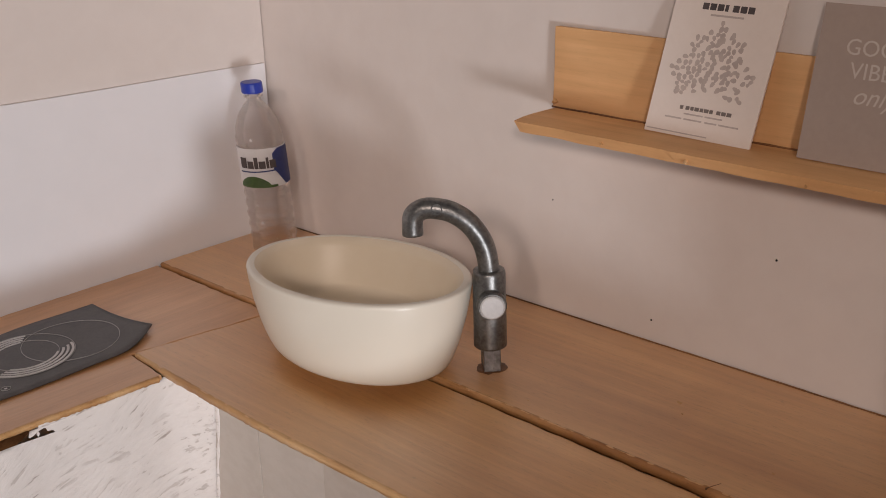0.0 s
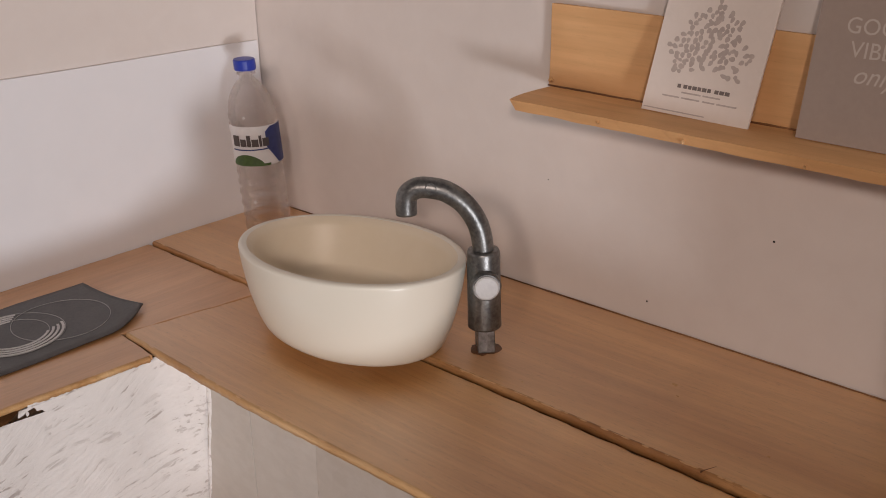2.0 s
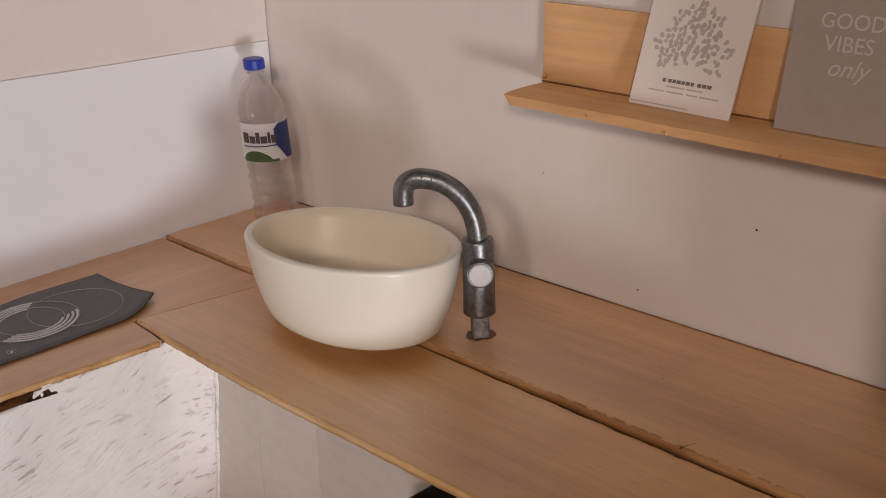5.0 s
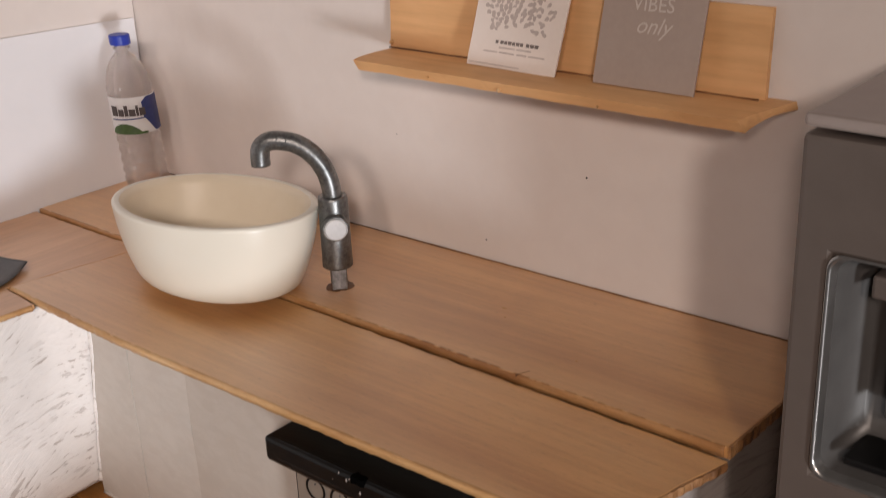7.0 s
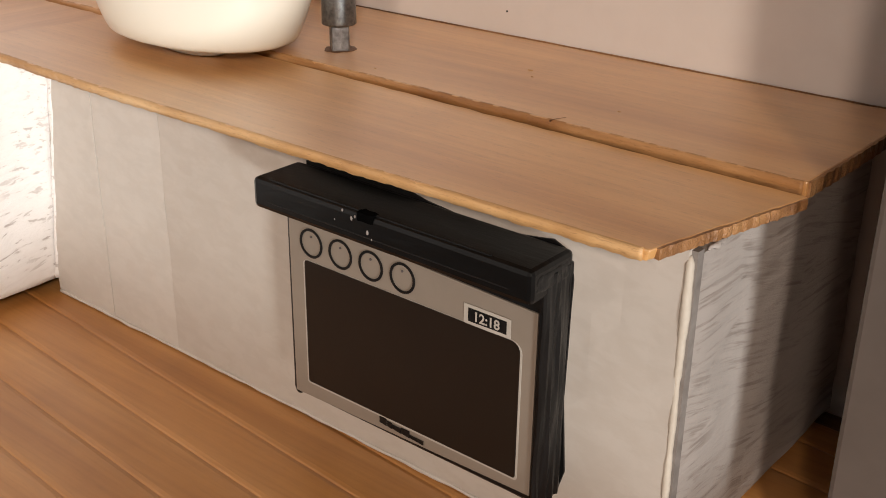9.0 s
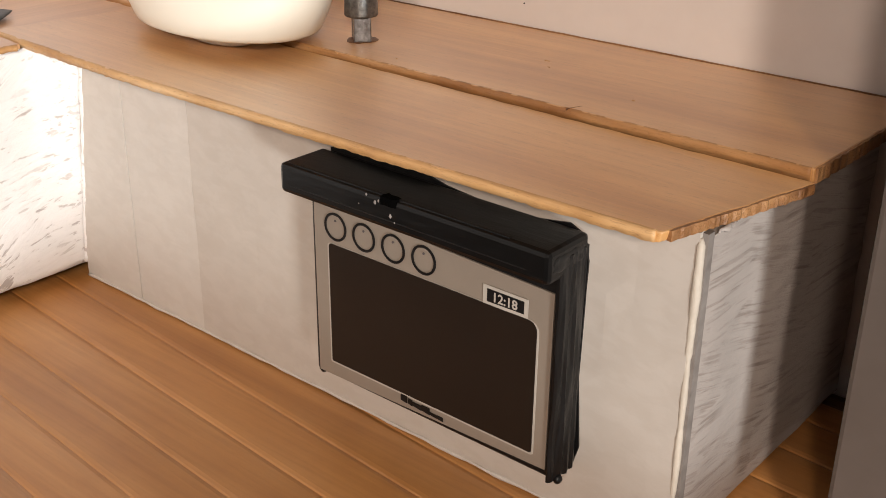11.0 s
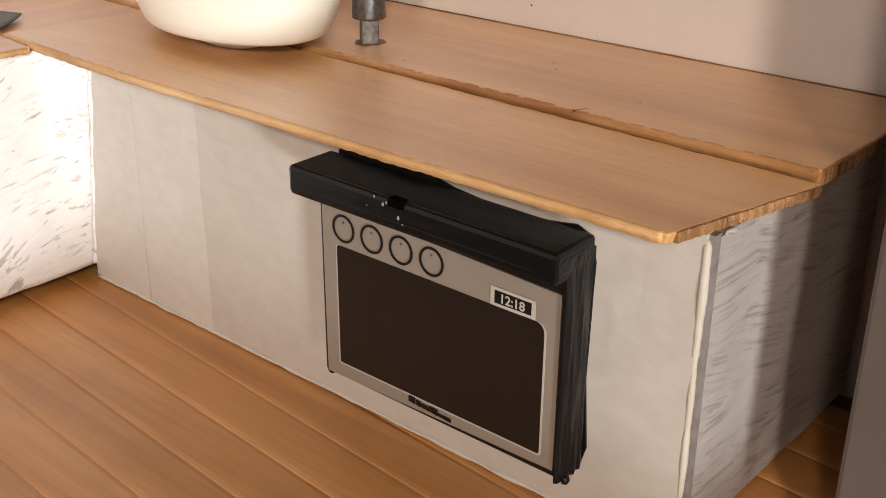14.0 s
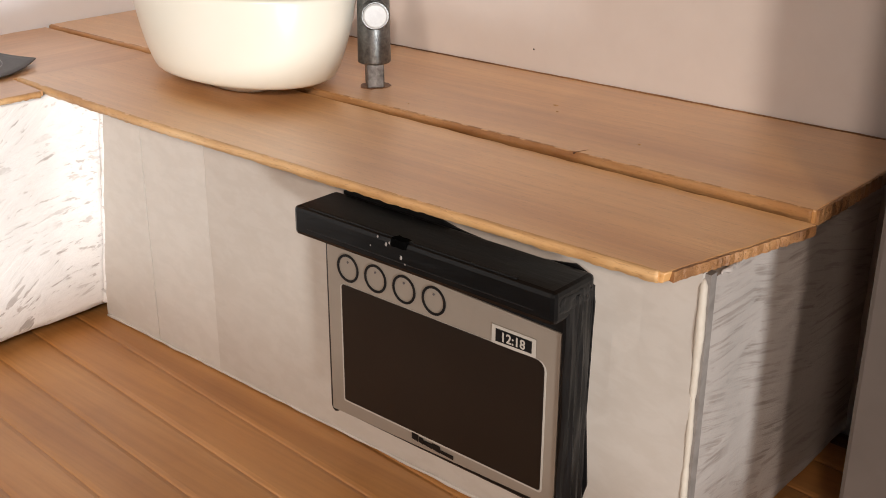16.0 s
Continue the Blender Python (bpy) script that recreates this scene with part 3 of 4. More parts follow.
for i in range(NA):
    bm.faces.new((gt[i + 1][0], gt[i][0], gl[i][0], gl[i + 1][0]))
    bm.faces.new((gt[i][NB], gt[i + 1][NB], gl[i + 1][NB], gl[i][NB]))
for j in range(NB):
    bm.faces.new((gt[0][j], gt[0][j + 1], gl[0][j + 1], gl[0][j]))
    bm.faces.new((gt[NA][j + 1], gt[NA][j], gl[NA][j], gl[NA][j + 1]))
part("paper", bm, HOB, hob, smooth=True)


def on_hob(x, y, h):
    a = (x + 0.15) / 0.0855
    lift = 0.0011 * max(0.0, (a - 0.82) / 0.18) ** 1.6 * 0.75 + 0.0003 * (0.5 + 0.5 * math.sin(a * 17 + 0.5))
    return (x, y, LEFT_Z + 0.00056 + lift + h)


part("burner_ring", arc_band((-0.0787, 0.0778), 0.0102, 0.01032, 0, 360, on_hob, n=72), CHALKFAINT, hob, "thin pale printed ring")
part("burner_ring", arc_band((-0.0888, 0.0789), 0.0103, 0.01042, 0, 360, on_hob, n=64), CHALKFAINT, hob, "thin pale printed ring")
part("burner_ring", arc_band((-0.0888, 0.0789), 0.0070, 0.00712, 0, 360, on_hob, n=48), CHALKFAINT, hob, "thin pale printed ring")
for r, w in ((0.0066, 8), (0.0076, 4), (0.0086, 2), (0.0096, 0)):
    part("burner_arc", arc_band((-0.0888, 0.0789), r, r + 0.00055, -150 + w, -12 - 3 * w, on_hob, n=24), CHALK, hob, "thick pale printed arc")
    part("burner_arc", arc_band((-0.0888, 0.0789), r, r + 0.00055, 62 + w, 150 - w, on_hob, n=24), CHALK, hob, "thick pale printed arc")
part("dial_mark", arc_band((-0.0986, 0.0674), 0.0009, 0.0010, 0, 360, on_hob, n=20), CHALKFAINT, hob)
part("dial_mark", arc_band((-0.0986, 0.0674), 0.00001, 0.0003, 0, 360, on_hob, n=10), CHALK, hob)

# ---- oven ----
oven = thing("oven", (-0.068, -0.0515, 0.0075), "toy oven with silver front and black surround in the cabinet", "oven")
PX = -0.0705


def on_plate(a, b, h):
    """a along the front to the viewer's right, b up; on the foil's face."""
    return (PX - h, -a, b)


bm = box(-0.0701, FRONT_X - 0.0002, -0.0768, -0.0268, 0.0096, 0.0440)
part("body", bm, BLACK, oven, bevel=0.0005)
bm = box(-0.0744, FRONT_X - 0.0002, -0.0771, -0.0242, 0.0434, 0.0485)
part("hood", bm, HOODBLACK, oven, "black painted hood with a ragged notch", bevel=0.0008)
part("hood_end", sheet((-0.0735, -0.0770, 0.0446), (0.0084, 0, 0), (0, 0, 0.0028), 14, 8, lambda u, v: 0.0003 + 0.0003 * wob(u * 3, v, 0.35, 3.0) - 0.0003 * (2 * u - 1) ** 4 - 0.0003 * (2 * v - 1) ** 4, 0.0004), DRIPBLACK, oven, "hood end with glossy black drips", smooth=True)
part("hood_side", sheet((-0.0712, -0.0770, 0.0096), (0.0067, 0, 0), (0, 0, 0.0370), 12, 30, lambda u, v: 0.0003 + 0.00045 * wob(u * 3, v * 1.2, 0.4, 6.0) - 0.0005 * (2 * u - 1) ** 4, 0.0006), DRIPBLACK, oven, "side run with glossy black drips")
bm = box(-0.07445, -0.0738, -0.0735, -0.0275, 0.0449, 0.0451)
part("hood_ridge", bm, BLACK, oven, bevel=0.0001)
part("hood_ridge", box(-0.0738, -0.0732, -0.0700, -0.0275, 0.0483, 0.04865), BLACK, oven, bevel=0.0001)
rim = [(0.0278, 0.0100), (0.0756, 0.0110), (0.0757, 0.0405), (0.0277, 0.0422)]
part("front_plate", flat(rim, lambda a, b, h: (-0.0700 - h, -a, b), 0.0004), PLATE, oven)


def round_rect(a0, a1, b0, b1, radii, n=6):
    out = []
    for (a, b, r, s) in ((a0, b0, radii[0], 180), (a1, b0, radii[1], 270), (a1, b1, radii[2], 0), (a0, b1, radii[3], 90)):
        ca, cb = a + (r if a == a0 else -r), b + (r if b == b0 else -r)
        for i in range(n + 1):
            t = radians(s + 90 * i / n)
            out.append((ca + r * math.cos(t), cb + r * math.sin(t)))
    return out


part("window_border", flat(round_rect(0.0307, 0.0734, 0.0126, 0.03515, (0.0004, 0.0006, 0.0018, 0.0008)), lambda a, b, h: (-0.0704 - h, -a, b), 0.0001), PALEFOIL, oven, "pale printed border")
part("window", flat(round_rect(0.0311, 0.0731, 0.0130, 0.0351, (0.0003, 0.0004, 0.0016, 0.0006)), lambda a, b, h: (-0.0704 - h, -a, b), 0.0002), OVENGLASS, oven, "dark brown printed oven window")
for a in (0.0327, 0.0390, 0.0453, 0.0516):
    part("knob_ring", arc_band((a, 0.0383), 0.00205, 0.00247, 0, 360, on_plate, n=32), BLACK, oven, "black printed knob circle")
    part("knob_dot", arc_band((a, 0.0394), 0.00001, 0.0002, 0, 360, on_plate, n=10), INK, oven)
part("clock_label", flat([(0.0632, 0.0350), (0.0714, 0.0352), (0.0714, 0.0382), (0.0632, 0.0382)], on_plate, 0.00008), PALEFOIL, oven, "pale printed clock field")
part("clock_display", flat([(0.0640, 0.0356), (0.0707, 0.0357), (0.0707, 0.0377), (0.0640, 0.0377)], on_plate, 0.00014), BLACK, oven, "black clock display")
part("clock_digits", lettering("12:18", 0.0021, lambda x, y, h: (PX - 0.0003, -(0.06735 + x), 0.03665 + y), bold=0.00005), PALEFOIL, oven, "pale clock digits")
for a0, a1, h in ((0.0468, 0.0482, 0.0011), (0.0484, 0.0493, 0.0009), (0.0494, 0.0512, 0.0007), (0.0513, 0.0530, 0.0010), (0.0531, 0.0558, 0.0005)):
    b = 0.0116 - (a0 - 0.0468) * 0.05
    part("brand_bar", flat([(a0, b), (a1, b - 0.0002), (a1, b + h), (a0, b + h)], on_plate), BLACK, oven, "dark printed maker's mark")
for y in (-0.0275, -0.0772):
    part("foot", turned([(0, 0.0086), (0.0005, 0.0089), (0.0008, 0.0095), (0.0006, 0.0101), (0, 0.0104)], (-0.0692, y), 14), BLACK, oven, "black paint blob", smooth=True)
# black paint run past the hood onto the cabinet
pts = [(0.0262, 0.0478)] + [(0.0262 + 0.0025 * i, 0.0489 + 0.0012 * math.sin(i * 0.33) + 0.0004 * wob(i, 0, 2.2)) for i in range(20)] + [(0.0764, 0.0478), (0.0772, 0.0440), (0.0768, 0.0250), (0.0777, 0.0130), (0.0766, 0.0092), (0.0264, 0.0094)]
part("paint_smear", flat(pts, lambda a, b, h: (FRONT_X - 0.0001 - h, -a, b), 0.0003), BLACK, oven, "uneven black paint edge")
for a, b, r in ((0.0435, 0.0481, 0.00017), (0.0453, 0.0473, 0.00026), (0.0460, 0.0477, 0.00018), (0.0484, 0.0459, 0.00026), (0.0492, 0.0450, 0.00013), (0.0419, 0.0462, 0.0001)):
    part("paint_chip", turned([(0, b - r * 1.6), (r * 0.7, b - r), (r, b), (r * 0.6, b + r), (0, b + r * 1.4)], (-0.0744, -a), 7), GREYGAP, oven, "pale chip in the paint")
# no hole is cut: a raised black slab paints the notch's dark inside
bm = slab([(-0.0738 + 0.0010 * math.sin(i * 0.7) + 0.0003 * math.sin(i * 2.1), -0.0480 + 0.0016 * math.cos(i * 0.7)) for i in range(9)], 0.0474, 0.0487, 0.0003, 0.0005, 5.0)
part("notch", bm, HOLLOWDARK, oven, "raised black slab giving a ragged notch its darkness")

# ---- basin ----
BC = Vector((-0.0408, 0.0263))            # middle of the rim
BLONG, BSHORT, BTURN = 0.0275, 0.0199, radians(83.7)
BASE, RIM = 0.0577, 0.0736
basin = thing("basin", (-0.0455, 0.0230, FRONT_Z), "oval cream ceramic bowl used as a basin, on the worktop", "basin")


def oval(long, short, h, lean, n=80):
    """A ring of the bowl at height h, 0 at its floor and 1 at its rim; the rim leans a little."""
    ring = []
    for k in range(n):
        a = 2 * math.pi * k / n
        u, w = long * math.cos(a), short * math.sin(a)
        x, y = u * math.cos(BTURN) - w * math.sin(BTURN), u * math.sin(BTURN) + w * math.cos(BTURN)
        ring.append((BC.x - 0.0018 * (1 - h) + x, BC.y - 0.0014 * (1 - h) + y, BASE + (RIM - BASE) * h + max(0.0, h) * lean * (-0.065 * x - 0.035 * y)))
    return ring


def bowl_width(h, low=(0.0226, 0.0150), power=1.35):
    g = (1 - (1 - h) ** power) ** (1 / power)
    return low[0] + (BLONG - low[0]) * g, low[1] + (BSHORT - low[1]) * g


def skin(rings, close_start=True):
    bm = bmesh.new()
    loops = [[bm.verts.new(p) for p in r] for r in rings]
    for a, b in zip(loops, loops[1:]):
        for k in range(len(a)):
            j = (k + 1) % len(a)
            bm.faces.new((a[k], a[j], b[j], b[k]))
    if close_start:
        bm.faces.new(loops[0][::-1])
    return bm


rings = [oval(0.0170, 0.0100, 0.0, 1), oval(0.0205, 0.0128, 0.0, 1), oval(0.0222, 0.0143, 0.012, 1)]
for i in range(1, 15):
    h = 0.02 + 0.94 * (i / 14) ** 1.5
    rings.append(oval(*bowl_width(h), h, 1))
rings += [oval(BLONG, BSHORT, 0.985, 1), oval(BLONG - 0.0002, BSHORT - 0.0002, 1.008, 1), oval(BLONG - 0.0008, BSHORT - 0.0008, 1.016, 1), oval(BLONG - 0.0017, BSHORT - 0.0017, 1.010, 1)]
part("outer_wall", skin(rings), CERAMIC, basin, "cream glazed outside", smooth=True)
inside = [oval(BLONG - 0.0017, BSHORT - 0.0017, 1.010, 1), oval(BLONG - 0.0023, BSHORT - 0.0023, 0.975, 1)]
for i in range(13, 0, -1):
    h = 0.30 + 0.64 * (i / 13) ** 1.2
    a, b = bowl_width(max(0.0, h - 0.12))
    inside.append(oval(a - 0.0025, b - 0.0025, h, 1))
inside += [oval(0.0205, 0.0128, 0.275, 1), oval(0.0180, 0.0105, 0.262, 1), oval(0.0120, 0.0070, 0.256, 1), oval(0.0040, 0.0025, 0.255, 1)]
part("inner_wall", skin(inside[::-1]), CERAMIC_SHADED, basin, "glazed inside, its beige standing in for shade", smooth=True)
foot = []
for k, z in ((0.93, FRONT_Z + 0.0001), (1.0, FRONT_Z + 0.0005), (1.0, BASE + 0.0003)):
    foot.append([(-0.0466 + 0.0042 * k * math.cos(t), 0.0228 + 0.0085 * k * math.sin(t), z) for t in (2 * math.pi * i / 40 for i in range(40))])
part("foot_ring", skin(foot), CERAMIC, basin, "low cream foot", smooth=True)
for u, w, turn, n in ((0.010, 0.0068, 20, 7), (0.0125, 0.0075, 150, 5), (0.0100, 0.0060, 230, 6)):
    pts = [oval(u, w, 0.262, 1, 360)[turn + 2 * i] for i in range(n)]
    part("stain", tube(pts, [0.00008] * n, 5), EDGE2, basin, "faint brown scuff in the bowl")

# ---- tap ----
TX, TY = -0.0300, -0.0001
TZ = back_top(TY)
tap = thing("tap", (TX, TY, TZ), "worn silver toy tap with a hooked spout and round button", "tap")
for off in (-0.00125, 0.00125):  # two prongs of the broken plug
    bm = box(TX - 0.0017, TX + 0.0017, TY + off - 0.00105, TY + off + 0.00105, TZ, 0.0612)
    for v in bm.verts:
        if v.co.z < 0.058:
            v.co.y += 0.25 * off
    bmesh.ops.rotate(bm, verts=bm.verts, cent=(TX, TY, 0), matrix=Matrix.Rotation(radians(-40), 3, "Z"))
    part("stem", bm, STEMGREY, tap, "chipped dark stem prong", bevel=0.0003)
part("valve_body", turned([(0, 0.0606), (0.0029, 0.0606), (0.0031, 0.0606), (0.0033, 0.0608), (0.0033, 0.0611), (0.00325, 0.0640), (0.0032, 0.0758), (0.0031, 0.0763), (0.0030, 0.0766), (0.0026, 0.07665), (0, 0.0767)], (TX, TY), 32), CHROME, tap, smooth=True)
U = Vector((-0.64, 0.77, 0)).normalized()
line = [(0, 0.0750), (0.0002, 0.0786), (0.0012, 0.0824), (0.0035, 0.0859), (0.0067, 0.0882), (0.0099, 0.0890), (0.0123, 0.0889), (0.0140, 0.0877), (0.0144, 0.0859), (0.0144, 0.0838)]
cl = smooth_line([Vector((TX, TY, 0)) + U * u + Vector((0, 0, z)) for u, z in line], 5)
part("spout", tube(cl, [0.00205] * len(cl), 20), CHROME, tap, smooth=True)
N = Vector((-0.66, -0.75, 0)).normalized()
c = Vector((TX, TY, 0.0706))
part("button_housing", tube([c + N * 0.0030, c + N * 0.0042, c + N * 0.0046], [0.0029, 0.0029, 0.0026], 24), CHROME, tap)
part("button", tube([c + N * 0.0046, c + N * 0.0050, c + N * 0.0052], [0.0024, 0.0024, 0.0021], 24), SILVER, tap, "pale round button")
k = Vector((TX, TY, 0)) + U * 0.0098 + Vector((0, 0, 0.0894))
part("spout_mark", arc_band((0, 0), 0.0009, 0.0011, 0, 360, lambda a, b, h: k + N * (0.0019 + h) + U * a + Vector((0, 0, b)), 0.0002, 24), CHROME, tap, "raised round mould mark")
bm = slab([(TX + 0.0027 * math.cos(a * 0.52), TY + 0.0031 * math.sin(a * 0.52)) for a in range(12)], TZ + 0.00005, TZ + 0.00012, 0.0016, 0.0005, 4.0)
part("glue_patch", bm, EDGE, tap, "dull glue stain round the stem")

# ---- bottle ----
OX, OY = -0.0155, 0.0915
OZ = back_top(OY) + 0.0001
bottle = thing("bottle", (OX, OY, OZ), "small clear plastic water bottle with blue cap in the corner", "bottle")
Z0 = OZ
shape = [(0.0, 0.0012), (0.0030, 0.0009), (0.0050, 0.0002), (0.0060, 0.0008), (0.0064, 0.0022), (0.0064, 0.0034)]
for k in range(5):  # moulded rings round the lower half
    z = 0.0040 + 0.0027 * k
    shape += [(0.0062, z), (0.0061, z + 0.0004), (0.0062, z + 0.0008), (0.0065, z + 0.0014), (0.0065, z + 0.0020)]
shape += [(0.0063, 0.0178), (0.0063, 0.0290), (0.0066, 0.0296), (0.0066, 0.0306), (0.0062, 0.0313), (0.0063, 0.0320), (0.0060, 0.0332), (0.0052, 0.0354), (0.0038, 0.0374), (0.0024, 0.0388), (0.0019, 0.0394), (0.0019, 0.0399), (0.0026, 0.0401), (0.0026, 0.0405), (0.0019, 0.0407), (0.0019, 0.0412)]
shape = [(0.905 * r, h) for r, h in shape]
shell = [(r, Z0 + h) for r, h in shape] + [(max(r - 0.00035, 0.0), Z0 + h + (0.0004 if h < 0.001 else 0.0)) for r, h in shape[::-1]]
part("shell", turned(shell, (OX, OY), 40), PLASTIC, bottle, smooth=True)
part("cap", turned([(0, Z0 + 0.0411), (0.0026, Z0 + 0.0411), (0.0027, Z0 + 0.0414), (0.0027, Z0 + 0.0434), (0.0025, Z0 + 0.0437), (0, Z0 + 0.0437)], (OX, OY), 32), BLUE, bottle, "bright blue screw cap")


def round_bottle(a, b, h):
    """a: degrees round the bottle, b: height above the worktop."""
    r = 0.00592 + h
    return (OX + r * math.cos(radians(a)), OY + r * math.sin(radians(a)), Z0 + b)


def wrap(a0, a1, low, high, material, name, parent, h, label="", n=24):
    bm = bmesh.new()
    cols = []
    for i in range(n + 1):
        s = i / n
        a = a0 + (a1 - a0) * s
        cols.append([bm.verts.new(round_bottle(a, b, hh)) for b, hh in ((low(s), h - 0.00006), (low(s), h), (high(s), h), (high(s), h - 0.00006))])
    for p, q in zip(cols, cols[1:]):
        for k in range(4):
            m = (k + 1) % 4
            bm.faces.new((p[k], q[k], q[m], p[m]))
    bm.faces.new(cols[0][::-1])
    bm.faces.new(cols[-1])
    return part(name, bm, material, parent, label, smooth=False)


lab = wrap(130, 330, lambda s: 0.0188, lambda s: 0.0284, LABELWHITE, "paper_label", bottle, 0.0001, "white wrap-round label with blue and green print", 40)
wrap(258, 330, lambda s: 0.0190 + 0.0042 * max(0, 0.4 - s) / 0.4, lambda s: 0.0282 - 0.0012 * max(0, 0.2 - s) / 0.2, NAVY, "blue_field", lab, 0.0002, "navy blue printed field")
wrap(166, 262, lambda s: 0.0188, lambda s: 0.0194 + 0.0022 * math.sin(math.pi * min(1, s * 1.2)) ** 0.7, GREEN, "green_hill", lab, 0.00028, "green printed hill")
wrap(172, 286, lambda s: 0.0225 + 0.0004 * s, lambda s: 0.0228 + 0.0004 * s, NAVY, "printed_line", lab, 0.00034)
for a0, a1, top in ((176, 194, 0.0258), (197, 211, 0.0250), (213, 222, 0.0260), (224, 239, 0.0250), (241, 247, 0.0259), (249, 264, 0.0252)):
    wrap(a0, a1, lambda s: 0.0236, lambda s, top=top: top + 0.0004, INK, "brand_bar", lab, 0.00034, "dark printed maker's mark", 6)
# opaque white beads paint the plastic's small highlights
for a, h, q in ((205, 0.0142, 0.00035), (212, 0.0098, 0.00045), (228, 0.0120, 0.0003), (214, 0.0306, 0.0004)):
    c = Vector(round_bottle(a, h, 0.0001))
    part("water_drop", turned([(0, c.z - q), (q * 0.8, c.z - q * 0.5), (q, c.z), (q * 0.7, c.z + q * 0.6), (0, c.z + q * 1.2)], c, 10), LABELWHITE, bottle, "white bead standing in for a glint on the plastic", smooth=True)
for ob in [bottle] + list(bottle.children_recursive):  # the bottle leans back into the corner
    if ob.data:
        for v in ob.data.vertices:
            v.co.x -= 0.0006 * (1 - v.co.z / 0.0437)
            v.co.y -= 0.0054 * (1 - v.co.z / 0.0437)

# ---- wall shelf ----
shelf = thing("wall_shelf", (-0.01, -0.041, 0.1010), "pale wooden wall shelf with a rounded front and back board", "shelf")
bm = bmesh.new()
rows = []
for i in range(61):
    t = i / 60
    ring = []
    for k in range(9):
        f = k / 8
        x = -0.0006 - (0.0142 + 0.0003 * wob(i, 2, 5.0) + 0.00012 * wob(i, 6, 1.3)) * f ** 0.8
        y = 0.0046 + 0.0018 * f + (-0.0925 + 0.0022 * f) * t
        ring.append(bm.verts.new((x, y, 0.1025 - 0.0007 * f ** 4)))
    for k in range(8, -1, -1):
        f = k / 8
        x = -0.0006 - (0.0136 + 0.0003 * wob(i, 5, 4.0)) * f ** 0.8
        y = 0.0042 + 0.0010 * f + (-0.0925 + 0.0022 * f) * t
        ring.append(bm.verts.new((x, y, 0.1011 - 0.0014 * f ** 1.5 + 0.0007 * math.sin(math.pi * f) * t + 0.00015 * wob(i, k, 4.0))))
    rows.append(ring)
for a, b in zip(rows, rows[1:]):
    for k in range(18):
        j = (k + 1) % 18
        bm.faces.new((a[k], b[k], b[j], a[j]))
bm.faces.new(rows[0])
bm.faces.new(rows[-1][::-1])
part("shelf_board", bm, SHELF, shelf, "thin curved wooden slat")
bm = sheet((-0.0026, 0.0064, 0.1024), (0, -0.0893, 0), (0.0010, 0, 0.0161), 40, 6, lambda s, t: 0.0004 * wob(s * 3, t, 0.6, 2.0) * t, 0.0012)
part("back_board", bm, SHELF, shelf, "thin upright wooden slat")

# the gap's darkness between the slats, put in as a thin dark tube
bm = tube([(-0.0036 - 0.0002 * wob(i, 2, 3.0), 0.0058 - 0.0022 * i, 0.10262) for i in range(41)], [0.0002 + 0.00012 * wob(i, 5, 2.0) for i in range(41)], 6)
part("glue_line", bm, EDGE, shelf, "dark line for the shaded gap where the two slats meet")
for y, z, r in ((-0.0332, 0.1004, 0.0005), (0.0050, 0.1038, 0.0006), (-0.0150, 0.1006, 0.0003), (-0.0560, 0.1003, 0.0003)):
    x = -0.0037 if z > 0.1026 else -0.0147
    bm = turned([(0, z - r), (r * 0.9, z - 0.5 * r), (r, z), (r * 0.5, z + 0.7 * r), (0, z + 0.8 * r)], (x, y), 9)
    for v in bm.verts:
        v.co += Vector((0.0002, 0.0003, 0.0002)) * wob(v.co.y * 4000, v.co.z * 4000, 1.3)
    part("splinter", bm, FIBRE, shelf, "small torn splinter")

# ---- posters ----
def poster(name, y_left, width, material, label, tilt=0.0):
    """A stiff card that stands on the shelf and leans on the wall. Returns the thing and a place on its face."""
    foot, head = Vector((-0.0074, 0, 0.1026)), Vector((-0.0010, 0, 0.1276))
    up = head - foot
    out = Vector((-up.z, 0, up.x)).normalized()
    ob = thing(name, (-0.005, y_left - width / 2, 0.1026), label, "poster", group="posters on the shelf")

    def face(a, b, h):
        """a, b from 0 to 1 over the card, b from its foot; h proud of its face."""
        return foot + up * b + Vector((0, y_left - width * a - tilt * b, -0.12 * tilt * a)) + out * (0.0004 + h)

    bm = flat([(0, 0), (1, 0), (1, 1), (0, 1)], lambda a, b, h: face(a, b, h - 0.0004), 0.0004)
    part("card", bm, material, ob)
    return ob, face, up.length


p1, f1, H1 = poster("plant_poster", -0.0196, 0.0219, CARD, "pale card poster with a grey plant print, leaning on the wall", 0.0022)
bm = bmesh.new()
rng = random.Random(4)
spots = []
for k in range(4000):
    b = rng.uniform(0.31, 0.78)
    half = 0.36 * max(0.05, 1 - ((b - 0.44) / 0.34) ** 2 * (1.0 if b > 0.44 else 0.6)) * (0.88 + 0.12 * math.sin(b * 31))
    a = 0.5 + rng.uniform(-half, half)
    if all((a - p) ** 2 + (b - q) ** 2 > 0.039 ** 2 for p, q in spots):
        spots.append((a, b))
